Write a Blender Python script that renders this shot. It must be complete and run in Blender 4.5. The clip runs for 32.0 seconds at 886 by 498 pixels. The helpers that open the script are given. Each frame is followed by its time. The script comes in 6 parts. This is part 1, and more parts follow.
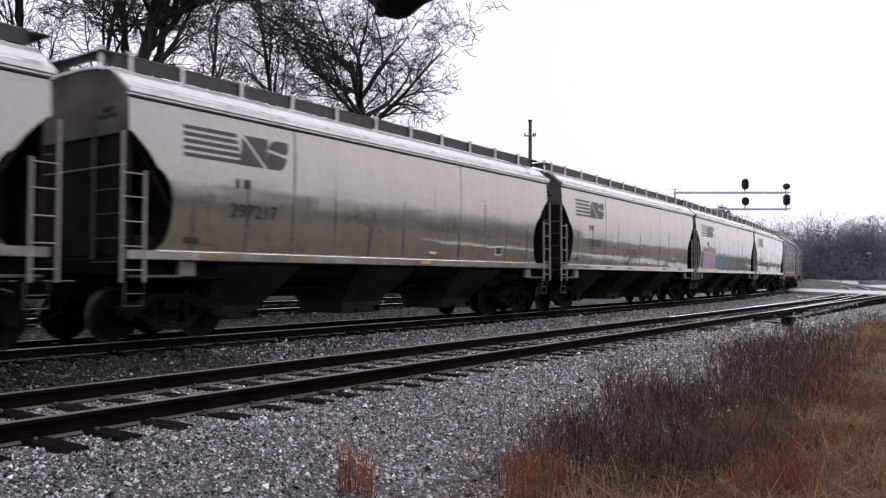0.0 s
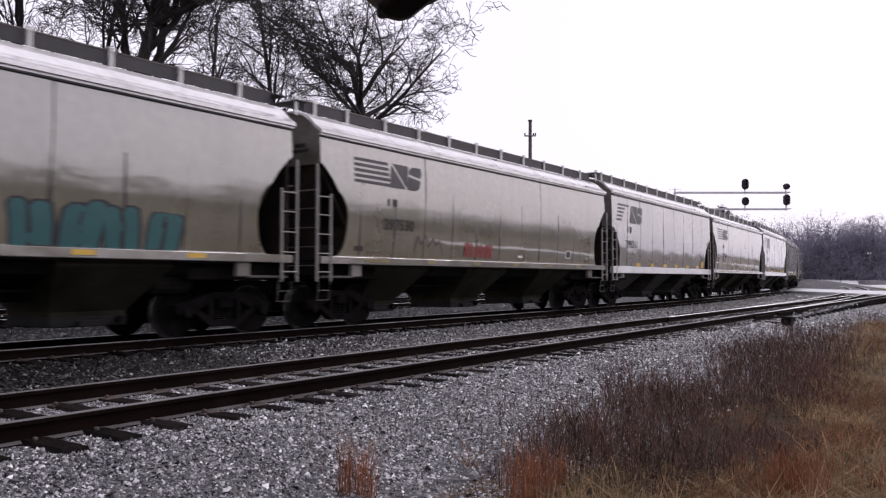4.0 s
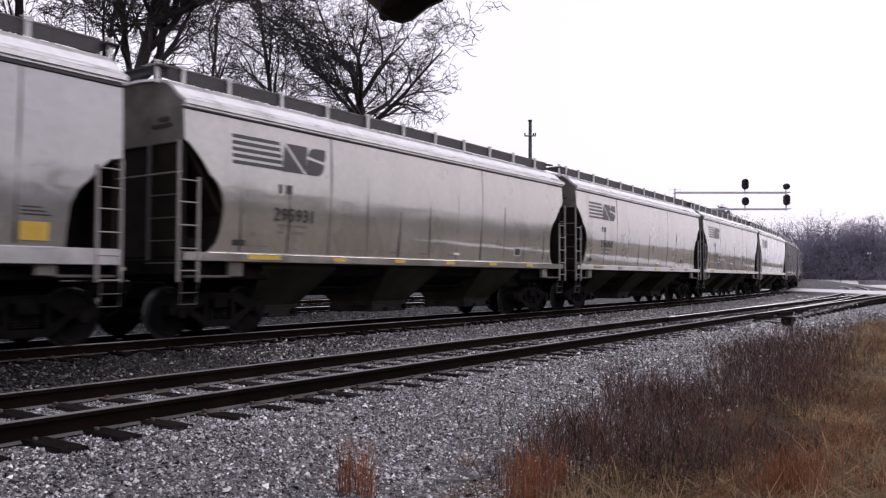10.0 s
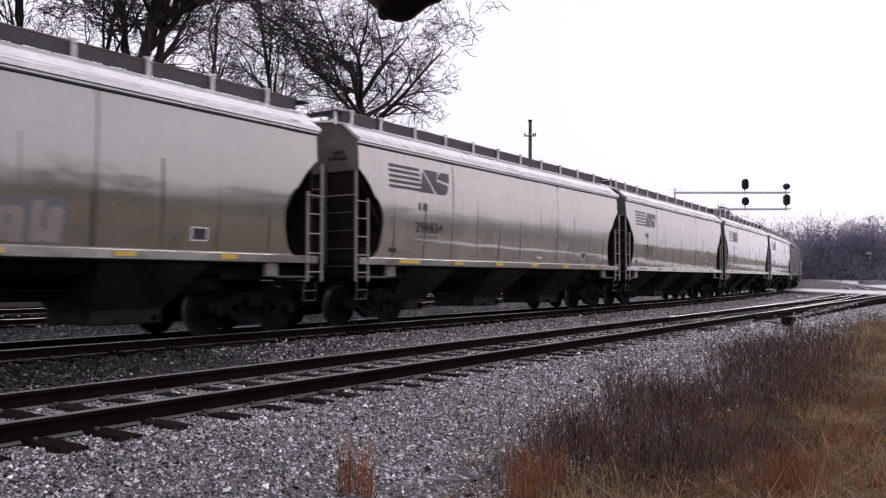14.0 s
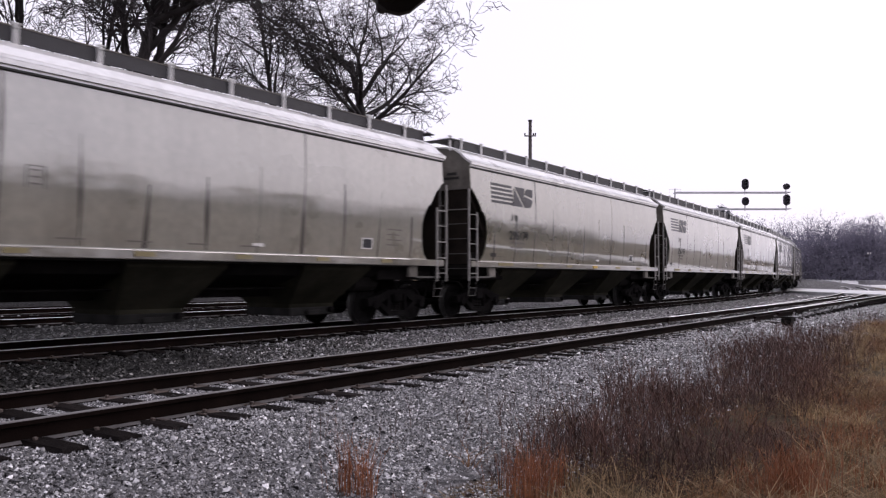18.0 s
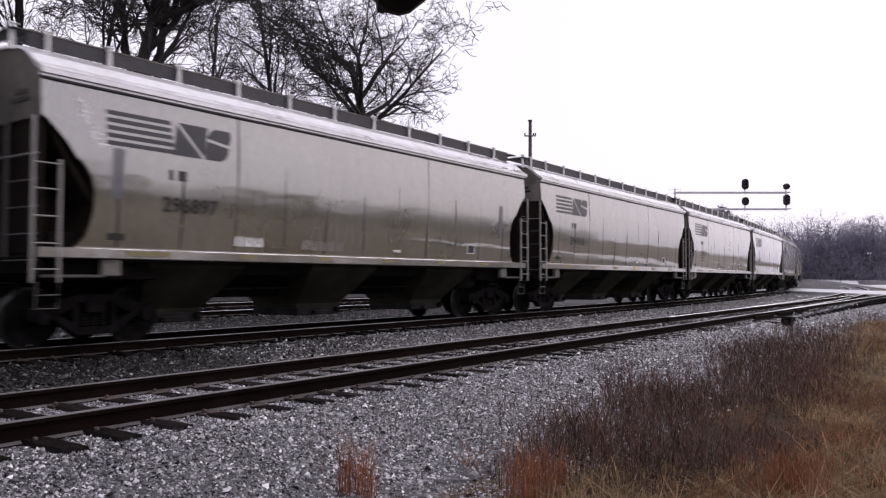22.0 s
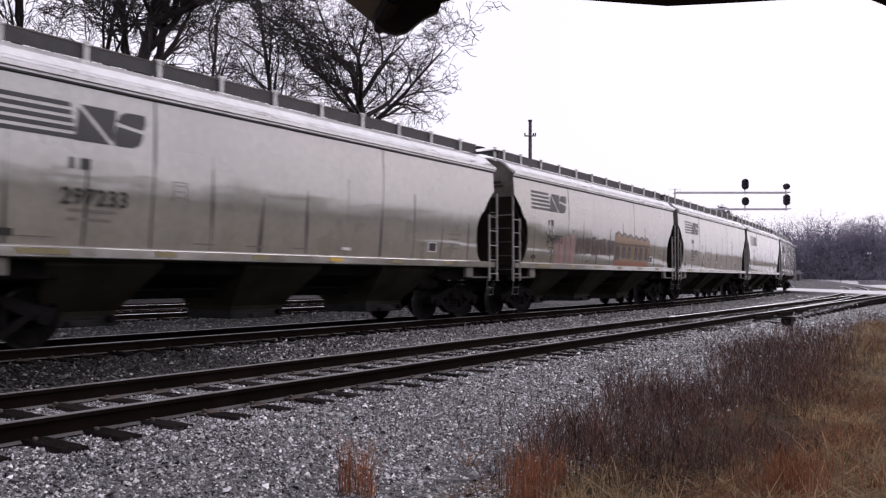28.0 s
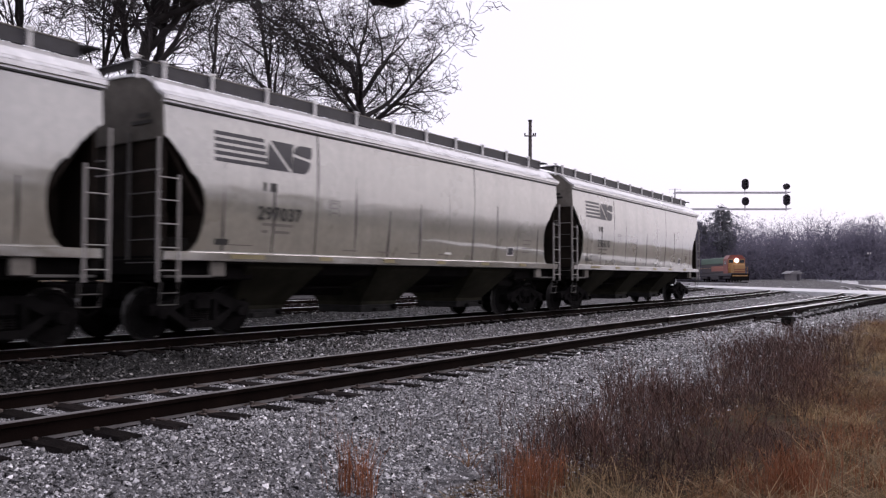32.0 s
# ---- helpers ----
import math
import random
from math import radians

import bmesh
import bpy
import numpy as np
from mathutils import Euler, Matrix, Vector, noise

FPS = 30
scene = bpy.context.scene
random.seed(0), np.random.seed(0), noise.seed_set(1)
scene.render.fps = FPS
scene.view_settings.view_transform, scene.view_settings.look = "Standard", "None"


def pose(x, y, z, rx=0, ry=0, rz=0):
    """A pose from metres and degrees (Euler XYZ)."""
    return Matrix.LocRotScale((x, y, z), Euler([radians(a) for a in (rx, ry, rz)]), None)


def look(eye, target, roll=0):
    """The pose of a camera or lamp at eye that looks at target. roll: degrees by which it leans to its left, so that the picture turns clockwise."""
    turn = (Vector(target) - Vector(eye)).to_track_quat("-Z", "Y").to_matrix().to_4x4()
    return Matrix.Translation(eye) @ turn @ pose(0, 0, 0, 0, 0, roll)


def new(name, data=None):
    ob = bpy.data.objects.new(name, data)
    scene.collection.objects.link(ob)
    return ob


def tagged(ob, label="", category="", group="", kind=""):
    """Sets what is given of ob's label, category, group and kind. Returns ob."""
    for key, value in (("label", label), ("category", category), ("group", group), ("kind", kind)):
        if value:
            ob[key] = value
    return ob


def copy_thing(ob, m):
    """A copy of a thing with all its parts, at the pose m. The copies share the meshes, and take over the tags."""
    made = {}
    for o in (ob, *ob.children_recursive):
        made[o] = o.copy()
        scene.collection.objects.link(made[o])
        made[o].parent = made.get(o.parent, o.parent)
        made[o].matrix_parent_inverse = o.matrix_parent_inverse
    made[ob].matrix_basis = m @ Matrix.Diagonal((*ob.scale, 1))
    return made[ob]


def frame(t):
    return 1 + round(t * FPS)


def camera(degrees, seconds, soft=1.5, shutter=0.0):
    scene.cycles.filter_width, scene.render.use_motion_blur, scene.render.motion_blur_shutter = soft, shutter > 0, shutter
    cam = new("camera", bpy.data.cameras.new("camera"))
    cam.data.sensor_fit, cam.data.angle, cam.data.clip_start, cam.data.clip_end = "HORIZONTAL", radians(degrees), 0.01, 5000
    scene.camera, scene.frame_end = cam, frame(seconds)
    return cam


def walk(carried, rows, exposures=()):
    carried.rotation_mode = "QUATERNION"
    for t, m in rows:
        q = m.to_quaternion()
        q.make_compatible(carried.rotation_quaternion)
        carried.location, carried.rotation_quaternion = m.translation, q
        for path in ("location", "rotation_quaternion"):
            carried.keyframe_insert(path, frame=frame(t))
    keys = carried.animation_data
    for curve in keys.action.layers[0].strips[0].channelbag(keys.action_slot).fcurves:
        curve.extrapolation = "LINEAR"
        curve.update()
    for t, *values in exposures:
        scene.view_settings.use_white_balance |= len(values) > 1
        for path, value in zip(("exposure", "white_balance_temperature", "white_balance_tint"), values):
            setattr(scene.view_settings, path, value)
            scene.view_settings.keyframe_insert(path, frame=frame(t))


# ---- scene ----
# One railway place seen by a standing camera. World: x to the camera's right, y ahead of it, z up from the rail heads.
# Tracks run along one centre line: s metres along it, d metres to the left of the line through the camera.
PSI = 0.60694
CURVE_FROM = 21.8
RADIUS = 510.0
SIN, COS = math.sin(PSI), math.cos(PSI)
MAIN, NEAR, FAR, YARD = 12.70, 6.70, 21.70, 25.95
# the main line and the tracks beyond it bend a little earlier and tighter than the siding
MAIN_CURVE, MAIN_RADIUS = 19.29, 451.3


def plan(s, d):
    """World x, y of the place s along the line and d to its left; it bends to the left past CURVE_FROM."""
    start, bend = (MAIN_CURVE, MAIN_RADIUS) if d > 9.5 else (CURVE_FROM, RADIUS)
    e = max(s - start, 0.0) / bend
    u = min(s, start) + (bend - d) * math.sin(e)
    w = -bend + (bend - d) * math.cos(e)
    return u * SIN + w * COS, u * COS - w * SIN


def heading(s, d=0.0):
    """Degrees from world x to the line's forward direction."""
    start, bend = (MAIN_CURVE, MAIN_RADIUS) if d > 9.5 else (CURVE_FROM, RADIUS)
    return 90.0 - math.degrees(PSI - max(s - start, 0.0) / bend)


def on_line(s, d, z=0.0, turn=0.0):
    x, y = plan(s, d)
    return pose(x, y, z, 0, 0, heading(s, d) + turn)


# ---- camera, world, sun ----
cam = camera(58.27, 32.0, soft=1.25, shutter=0.3)
EYE = pose(0, 0, 1.044, 90 + math.degrees(0.03755), 0, 0)
walk(cam, [(0.0, EYE), (32.0, EYE)], exposures=[(0.0, 0.0, 6260, 19.5), (32.0, 0.0, 6260, 19.5)])

world = bpy.data.worlds.new("overcast_sky")
scene.world = world
world.use_nodes = True
wn = world.node_tree
wn.nodes.clear()
sky = wn.nodes.new("ShaderNodeTexSky")
sky.sky_type, sky.sun_disc = "NISHITA", False
sky.sun_elevation, sky.sun_rotation = radians(38), radians(62)
sky.dust_density, sky.air_density = 6.0, 1.0
veil = wn.nodes.new("ShaderNodeMix")
veil.data_type = "RGBA"
veil.inputs[0].default_value = 0.80
cloud = wn.nodes.new("ShaderNodeRGB")
cloud.outputs[0].default_value = (11.8, 11.5, 12.2, 1)
back = wn.nodes.new("ShaderNodeBackground")
back.inputs["Strength"].default_value = 0.10
wout = wn.nodes.new("ShaderNodeOutputWorld")
wn.links.new(sky.outputs[0], veil.inputs[6])
wn.links.new(cloud.outputs[0], veil.inputs[7])
wn.links.new(veil.outputs[2], back.inputs["Color"])
wn.links.new(back.outputs[0], wout.inputs["Surface"])

sun_data = bpy.data.lights.new("sun", "SUN")
sun_data.energy, sun_data.angle, sun_data.color = 0.9, radians(30), (1.0, 0.97, 0.92)
sun = new("sun", sun_data)
sun.matrix_world = look((57, 30, 50), (0, 0, 0))


# ---- materials ----
def material(name, colours, rough=0.7, metal=0.0, scale=3.0, fine=40.0, bump=0.3, depth=0.01, stretch=(1, 1, 1), pick="object", spread=0.12, gloss=0.5):
    """A two-scale procedural surface: colours blend by a broad noise, a fine noise grains them and lifts the relief.
    pick: 'object' shifts brightness from object to object, 'island' from piece to piece in one mesh."""
    m = bpy.data.materials.new(name)
    m.use_nodes = True
    n, l = m.node_tree.nodes, m.node_tree.links
    b = n["Principled BSDF"]
    b.inputs["Metallic"].default_value = metal
    b.inputs["Specular IOR Level"].default_value = gloss
    co = n.new("ShaderNodeTexCoord")
    mp = n.new("ShaderNodeMapping")
    mp.inputs["Scale"].default_value = stretch
    l.new(co.outputs["Object"], mp.inputs["Vector"])
    info = n.new("ShaderNodeObjectInfo")
    shift = n.new("ShaderNodeVectorMath")
    shift.operation = "MULTIPLY_ADD"
    l.new(mp.outputs[0], shift.inputs[0])
    shift.inputs[1].default_value = (1, 1, 1)
    scatter = n.new("ShaderNodeVectorMath")
    scatter.operation = "SCALE"
    scatter.inputs[0].default_value = (37.0, 19.0, 53.0)
    l.new(info.outputs["Random"], scatter.inputs["Scale"])
    l.new(scatter.outputs[0], shift.inputs[2])
    broad = n.new("ShaderNodeTexNoise")
    broad.inputs["Scale"].default_value, broad.inputs["Detail"].default_value = scale, 6
    grain = n.new("ShaderNodeTexNoise")
    grain.inputs["Scale"].default_value, grain.inputs["Detail"].default_value = fine, 4
    l.new(shift.outputs[0], broad.inputs["Vector"])
    l.new(shift.outputs[0], grain.inputs["Vector"])
    ramp = n.new("ShaderNodeValToRGB")
    el = ramp.color_ramp.elements
    while len(el) < len(colours):
        el.new(0.5)
    for i, c in enumerate(colours):
        el[i].position = 0.3 + 0.4 * i / max(len(colours) - 1, 1)
        el[i].color = (*c, 1)
    l.new(broad.outputs["Fac"], ramp.inputs[0])
    amount = n.new("ShaderNodeMath")
    amount.operation = "MULTIPLY_ADD"
    if pick == "island":
        geo = n.new("ShaderNodeNewGeometry")
        l.new(geo.outputs["Random Per Island"], amount.inputs[0])
    else:
        l.new(info.outputs["Random"], amount.inputs[0])
    amount.inputs[1].default_value, amount.inputs[2].default_value = 2 * spread, 1 - spread
    grainy = n.new("ShaderNodeMath")
    grainy.operation = "MULTIPLY_ADD"
    l.new(grain.outputs["Fac"], grainy.inputs[0])
    grainy.inputs[1].default_value, grainy.inputs[2].default_value = 0.5, 0.75
    both = n.new("ShaderNodeMath")
    both.operation = "MULTIPLY"
    l.new(amount.outputs[0], both.inputs[0])
    l.new(grainy.outputs[0], both.inputs[1])
    tint = n.new("ShaderNodeVectorMath")
    tint.operation = "SCALE"
    l.new(ramp.outputs[0], tint.inputs[0])
    l.new(both.outputs[0], tint.inputs["Scale"])
    l.new(tint.outputs[0], b.inputs["Base Color"])
    rr = n.new("ShaderNodeMath")
    rr.operation = "MULTIPLY_ADD"
    l.new(broad.outputs["Fac"], rr.inputs[0])
    rr.inputs[1].default_value, rr.inputs[2].default_value = 0.3, max(rough - 0.15, 0.02)
    l.new(rr.outputs[0], b.inputs["Roughness"])
    bp = n.new("ShaderNodeBump")
    bp.inputs["Strength"].default_value, bp.inputs["Distance"].default_value = bump, depth
    l.new(grain.outputs["Fac"], bp.inputs["Height"])
    l.new(bp.outputs[0], b.inputs["Normal"])
    return m


def car_paint(name, low, high, dirt, rough):
    """Glossy hopper paint with long vertical rain streaks, soft dents and a film of dirt."""
    m = material(name, [low, high], rough, scale=0.6, fine=6.0, bump=0.05, depth=0.02, spread=0.10)
    n, l = m.node_tree.nodes, m.node_tree.links
    b = n["Principled BSDF"]
    old = b.inputs["Base Color"].links[0].from_socket
    co = n.new("ShaderNodeTexCoord")
    info = n.new("ShaderNodeObjectInfo")
    mp = n.new("ShaderNodeMapping")
    mp.inputs["Scale"].default_value = (1.1, 0.2, 0.12)
    l.new(co.outputs["Object"], mp.inputs["Vector"])
    nz = n.new("ShaderNodeTexNoise")
    nz.noise_dimensions = "4D"
    nz.inputs["Scale"].default_value, nz.inputs["Detail"].default_value = 1.6, 7
    wide = n.new("ShaderNodeMath")
    wide.operation = "MULTIPLY"
    wide.inputs[1].default_value = 40.0
    l.new(info.outputs["Random"], wide.inputs[0])
    l.new(wide.outputs[0], nz.inputs["W"])
    l.new(mp.outputs[0], nz.inputs["Vector"])
    ramp = n.new("ShaderNodeValToRGB")
    ramp.color_ramp.elements[0].position, ramp.color_ramp.elements[1].position = 0.48, 0.85
    ramp.color_ramp.elements[1].color = (0.5, 0.5, 0.5, 1)
    l.new(nz.outputs["Fac"], ramp.inputs[0])
    mix = n.new("ShaderNodeMix")
    mix.data_type = "RGBA"
    l.new(ramp.outputs[0], mix.inputs[0])
    l.new(old, mix.inputs[6])
    mix.inputs[7].default_value = (*dirt, 1)
    l.new(mix.outputs[2], b.inputs["Base Color"])
    b.inputs["Coat Weight"].default_value, b.inputs["Coat Roughness"].default_value = 1.0, 0.06
    b.inputs["Coat IOR"].default_value = 2.75
    return m


def plain(name, colour, rough=0.5, metal=0.0, coat=0.0, ior=1.6):
    m = material(name, [tuple(c * 0.85 for c in colour), colour], rough, metal, scale=4, fine=60, bump=0.08, depth=0.004, spread=0.04)
    b = m.node_tree.nodes["Principled BSDF"]
    b.inputs["Coat Weight"].default_value, b.inputs["Coat Roughness"].default_value, b.inputs["Coat IOR"].default_value = coat, 0.10, ior
    return m


def glow(name, colour, strength):
    m = plain(name, colour)
    b = m.node_tree.nodes["Principled BSDF"]
    b.inputs["Emission Color"].default_value, b.inputs["Emission Strength"].default_value = (*colour, 1), strength
    return m


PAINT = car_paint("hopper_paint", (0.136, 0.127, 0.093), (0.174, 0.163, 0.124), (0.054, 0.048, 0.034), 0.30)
PAINT_NEW = car_paint("newer_hopper_paint", (0.155, 0.152, 0.146), (0.19, 0.186, 0.18), (0.072, 0.069, 0.065), 0.28)
PAINT_PALE = car_paint("pale_hopper_paint", (0.232, 0.221, 0.185), (0.282, 0.27, 0.231), (0.088, 0.08, 0.063), 0.30)
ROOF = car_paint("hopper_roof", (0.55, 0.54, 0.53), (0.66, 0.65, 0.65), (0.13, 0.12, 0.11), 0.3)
SILL = car_paint("sill_paint", (0.098, 0.085, 0.060), (0.205, 0.187, 0.145), (0.045, 0.034, 0.026), 0.4)
END_PAINT = material("grimy_end_paint", [(0.085, 0.077, 0.066), (0.20, 0.184, 0.163)], 0.75, scale=1.6, fine=12, bump=0.1, spread=0.15, gloss=0.25)
SILL_NEW = car_paint("pale_sill_paint", (0.25, 0.243, 0.236), (0.36, 0.352, 0.345), (0.12, 0.11, 0.10), 0.45)
# underframe tones lie below real steel: deep shade under the cars is in them
BLACK = material("shaded_black_steel", [(0.007, 0.0062, 0.0062), (0.014, 0.0125, 0.012)], 0.95, scale=3, fine=40, gloss=0.03)
GREYBLACK = material("dark_underframe", [(0.006, 0.0055, 0.005), (0.015, 0.0135, 0.0125)], 0.9, scale=2.5, fine=30, gloss=0.04)
HOPPER = material("dark_hopper_slopes", [(0.014, 0.0132, 0.0092), (0.036, 0.034, 0.0245)], 0.9, scale=1.1, fine=14, gloss=0.05)
HOPPER_NEW = material("grey_hopper_slopes", [(0.03, 0.0285, 0.0265), (0.062, 0.059, 0.055)], 0.85, scale=1.1, fine=14, gloss=0.1)
OUTLET = material("dull_outlet_steel", [(0.012, 0.0115, 0.011), (0.03, 0.029, 0.028)], 0.8, scale=3, fine=20, gloss=0.08)
ENDSTEEL = plain("grimy_end_steel", (0.10, 0.094, 0.088), 0.6)
# recess brown: the deep shade at the car ends is in the colour
RECESS_DARK = material("shaded_brown_recess", [(0.011, 0.0084, 0.0067), (0.025, 0.019, 0.0155)], 0.85, scale=2, fine=20, gloss=0.1)
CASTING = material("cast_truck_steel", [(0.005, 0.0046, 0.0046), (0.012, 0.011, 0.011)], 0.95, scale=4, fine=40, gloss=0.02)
TREAD = material("rolled_wheel_tread", [(0.05, 0.048, 0.046), (0.11, 0.106, 0.103)], 0.45, 0.8, scale=2, fine=30, bump=0.05)
POST = plain("pale_bracket_paint", (0.72, 0.71, 0.70), 0.5)
WALKWAY = material("galvanised_walkway", [(0.018, 0.017, 0.020), (0.038, 0.036, 0.042)], 0.65, scale=5, fine=60)
DARKSTEP = plain("grimy_step_steel", (0.07, 0.065, 0.06), 0.6)
RUNG = plain("ladder_steel", (0.25, 0.235, 0.22), 0.5)
LOGO = plain("black_stencil", (0.016, 0.015, 0.022), 0.6, 0.0, 0.35, 1.45)
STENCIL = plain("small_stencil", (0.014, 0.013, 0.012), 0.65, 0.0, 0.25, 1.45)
FAINT = plain("faded_stencil", (0.13, 0.118, 0.105), 0.6, 0.0, 1.0, 1.7)
YELLOW = plain("yellow_reflector", (0.56, 0.36, 0.05), 0.5)
OLIVE = plain("dirty_reflector", (0.20, 0.165, 0.075), 0.6)
WHITE = plain("white_mark", (0.75, 0.74, 0.72), 0.5)
RAIL = material("rusty_rail", [(0.004, 0.0026, 0.0022), (0.011, 0.0068, 0.0056)], 0.9, scale=2, fine=70, bump=0.3, gloss=0.03)
SHINE = material("polished_rail_head", [(0.66, 0.65, 0.65), (0.88, 0.87, 0.87)], 0.5, 0.9, scale=1, fine=30, bump=0.05)
# rail foot and head edges: their bright line is put into the colour
FOOT = material("pale_rail_edge", [(0.05, 0.045, 0.045), (0.12, 0.112, 0.112)], 0.6, scale=2, fine=60, bump=0.3)
WORN = material("worn_rail_head", [(0.10, 0.092, 0.092), (0.21, 0.198, 0.198)], 0.45, 0.4, scale=1, fine=30, bump=0.05)
TIE = material("creosoted_tie", [(0.004, 0.0033, 0.0033), (0.016, 0.013, 0.0125)], 0.9, scale=5, fine=34, stretch=(5, 0.6, 1), bump=0.8, spread=0.4, gloss=0.03)
PLATE = material("tie_plate_steel", [(0.03, 0.02, 0.017), (0.07, 0.05, 0.04)], 0.6)
STONE = material("ballast_stone", [(0.6, 0.6, 0.6), (1.0, 1.0, 1.0)], 0.28, scale=30, fine=90, pick="island", spread=0.0, bump=0.4, gloss=0.8)


def speckle(m, stops):
    """Gives each loose piece of a mesh a colour of its own from the stops."""
    n, l = m.node_tree.nodes, m.node_tree.links
    b = n["Principled BSDF"]
    old = b.inputs["Base Color"].links[0].from_socket
    geo = n.new("ShaderNodeNewGeometry")
    ramp = n.new("ShaderNodeValToRGB")
    ramp.color_ramp.interpolation = "LINEAR"
    el = ramp.color_ramp.elements
    while len(el) < len(stops):
        el.new(0.5)
    for i, (q, c) in enumerate(stops):
        el[i].position, el[i].color = q, (*c, 1)
    l.new(geo.outputs["Random Per Island"], ramp.inputs[0])
    mul = n.new("ShaderNodeMix")
    mul.data_type, mul.blend_type = "RGBA", "MULTIPLY"
    mul.inputs[0].default_value = 1.0
    l.new(old, mul.inputs[6])
    l.new(ramp.outputs[0], mul.inputs[7])
    l.new(mul.outputs[2], b.inputs["Base Color"])


DARK_STONE = material("dark_ballast_stone", [(0.6, 0.6, 0.6), (1.0, 1.0, 1.0)], 0.45, scale=30, fine=90, pick="island", spread=0.0, bump=0.4)
speckle(DARK_STONE, [(0.0, (0.008, 0.007, 0.007)), (0.45, (0.015, 0.014, 0.0137)), (0.80, (0.032, 0.030, 0.029)), (0.95, (0.09, 0.086, 0.083)), (1.0, (0.4, 0.39, 0.38))])
speckle(STONE, [(0.0, (0.016, 0.015, 0.016)), (0.36, (0.068, 0.065, 0.069)), (0.66, (0.20, 0.194, 0.20)), (0.88, (0.46, 0.45, 0.46)), (1.0, (0.9, 0.88, 0.9))])
BARK = material("dark_bark", [(0.014, 0.011, 0.012), (0.034, 0.028, 0.028)], 0.9, scale=5, fine=40, bump=0.6, stretch=(1, 1, 0.3))
TWIG = material("bare_twigs", [(0.02, 0.016, 0.018), (0.045, 0.037, 0.037)], 0.9, scale=2, fine=20)
# far growth: distance haze is put into the violet-grey tones
FARTWIG = material("hazed_winter_twigs", [(0.168, 0.159, 0.204), (0.208, 0.197, 0.25)], 0.95, scale=0.10, fine=2, pick="island", spread=0.06, gloss=0.02)
FARSCRUB = material("hazed_winter_scrub", [(0.125, 0.119, 0.15), (0.16, 0.152, 0.188)], 0.95, scale=0.10, fine=2, pick="island", spread=0.06, gloss=0.02)
BRUSH = material("dark_winter_brush", [(0.028, 0.023, 0.022), (0.055, 0.045, 0.042)], 0.95, scale=0.2, fine=2, pick="island", spread=0.2, gloss=0.1)
# needles greyed and lightened; haze is in the colour
PINE = material("hazed_pine_needles", [(0.115, 0.117, 0.135), (0.165, 0.167, 0.188)], 0.9, scale=0.5, fine=6, pick="island", spread=0.3)
STRAW = material("dead_straw", [(0.075, 0.037, 0.018), (0.26, 0.142, 0.07)], 0.85, scale=2, fine=20, pick="island", spread=0.5)
PALE_STRAW = material("bleached_straw", [(0.13, 0.085, 0.045), (0.42, 0.295, 0.16)], 0.85, scale=2, fine=20, pick="island", spread=0.4)
WEED = material("dead_brown_weeds", [(0.025, 0.0118, 0.0092), (0.118, 0.058, 0.043)], 0.9, scale=1.2, fine=20, pick="island", spread=0.4)
SEDGE = material("orange_broomsedge", [(0.15, 0.05, 0.02), (0.30, 0.11, 0.045)], 0.85, scale=2, fine=20, pick="island", spread=0.3)
WOOD = material("weathered_pole_wood", [(0.06, 0.05, 0.05), (0.11, 0.095, 0.09)], 0.85, scale=4, fine=40, stretch=(4, 4, 0.4))
GALV = plain("galvanised_steel", (0.55, 0.54, 0.57), 0.5, 0.2)
SIGNAL = plain("signal_black", (0.025, 0.02, 0.03), 0.6)
# wet road: the sheen of the sky is put into its pale base
ASPHALT = material("wet_road_sky_sheen", [(0.44, 0.44, 0.45), (0.62, 0.62, 0.63)], 0.34, scale=0.6, fine=20, bump=0.05, spread=0.02)
FABRIC = material("black_umbrella_nylon", [(0.012, 0.010, 0.014), (0.03, 0.026, 0.034)], 0.7, scale=3, fine=200, bump=0.1)
# grey cloth lightened: light coming through the panel is in the base
GREYCLOTH = material("grey_umbrella_nylon", [(0.26, 0.25, 0.26), (0.36, 0.35, 0.36)], 0.7, scale=3, fine=200, bump=0.1)
ORANGE = plain("red_loco_paint", (0.26, 0.07, 0.05), 0.5)
CONCRETE = material("grey_concrete", [(0.16, 0.155, 0.16), (0.26, 0.25, 0.26)], 0.8, scale=2, fine=25)
LOCORED = plain("dark_red_loco_paint", (0.20, 0.045, 0.034), 0.5)
GREEN = plain("green_loco_paint", (0.022, 0.085, 0.05), 0.4)
LOCOYELLOW = plain("yellow_loco_paint", (0.37, 0.20, 0.075), 0.5)
SHED = material("weathered_shed_boards", [(0.15, 0.14, 0.15), (0.24, 0.225, 0.235)], 0.85, scale=2, fine=20, stretch=(5, 5, 0.5))
GLASS = plain("dark_window_glass", (0.02, 0.022, 0.025), 0.08)
LAMP = glow("headlight_glass", (1.0, 0.93, 0.88), 30.0)


def let_light_through(m, share):
    """Thin growth passes part of the light on."""
    n, l = m.node_tree.nodes, m.node_tree.links
    b = n["Principled BSDF"]
    t, mix = n.new("ShaderNodeBsdfTranslucent"), n.new("ShaderNodeMixShader")
    l.new(b.inputs["Base Color"].links[0].from_socket, t.inputs["Color"])
    mix.inputs[0].default_value = share
    l.new(b.outputs[0], mix.inputs[1])
    l.new(t.outputs[0], mix.inputs[2])
    l.new(mix.outputs[0], n["Material Output"].inputs["Surface"])


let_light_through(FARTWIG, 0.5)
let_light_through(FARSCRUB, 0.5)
let_light_through(STRAW, 0.3)
let_light_through(PALE_STRAW, 0.3)


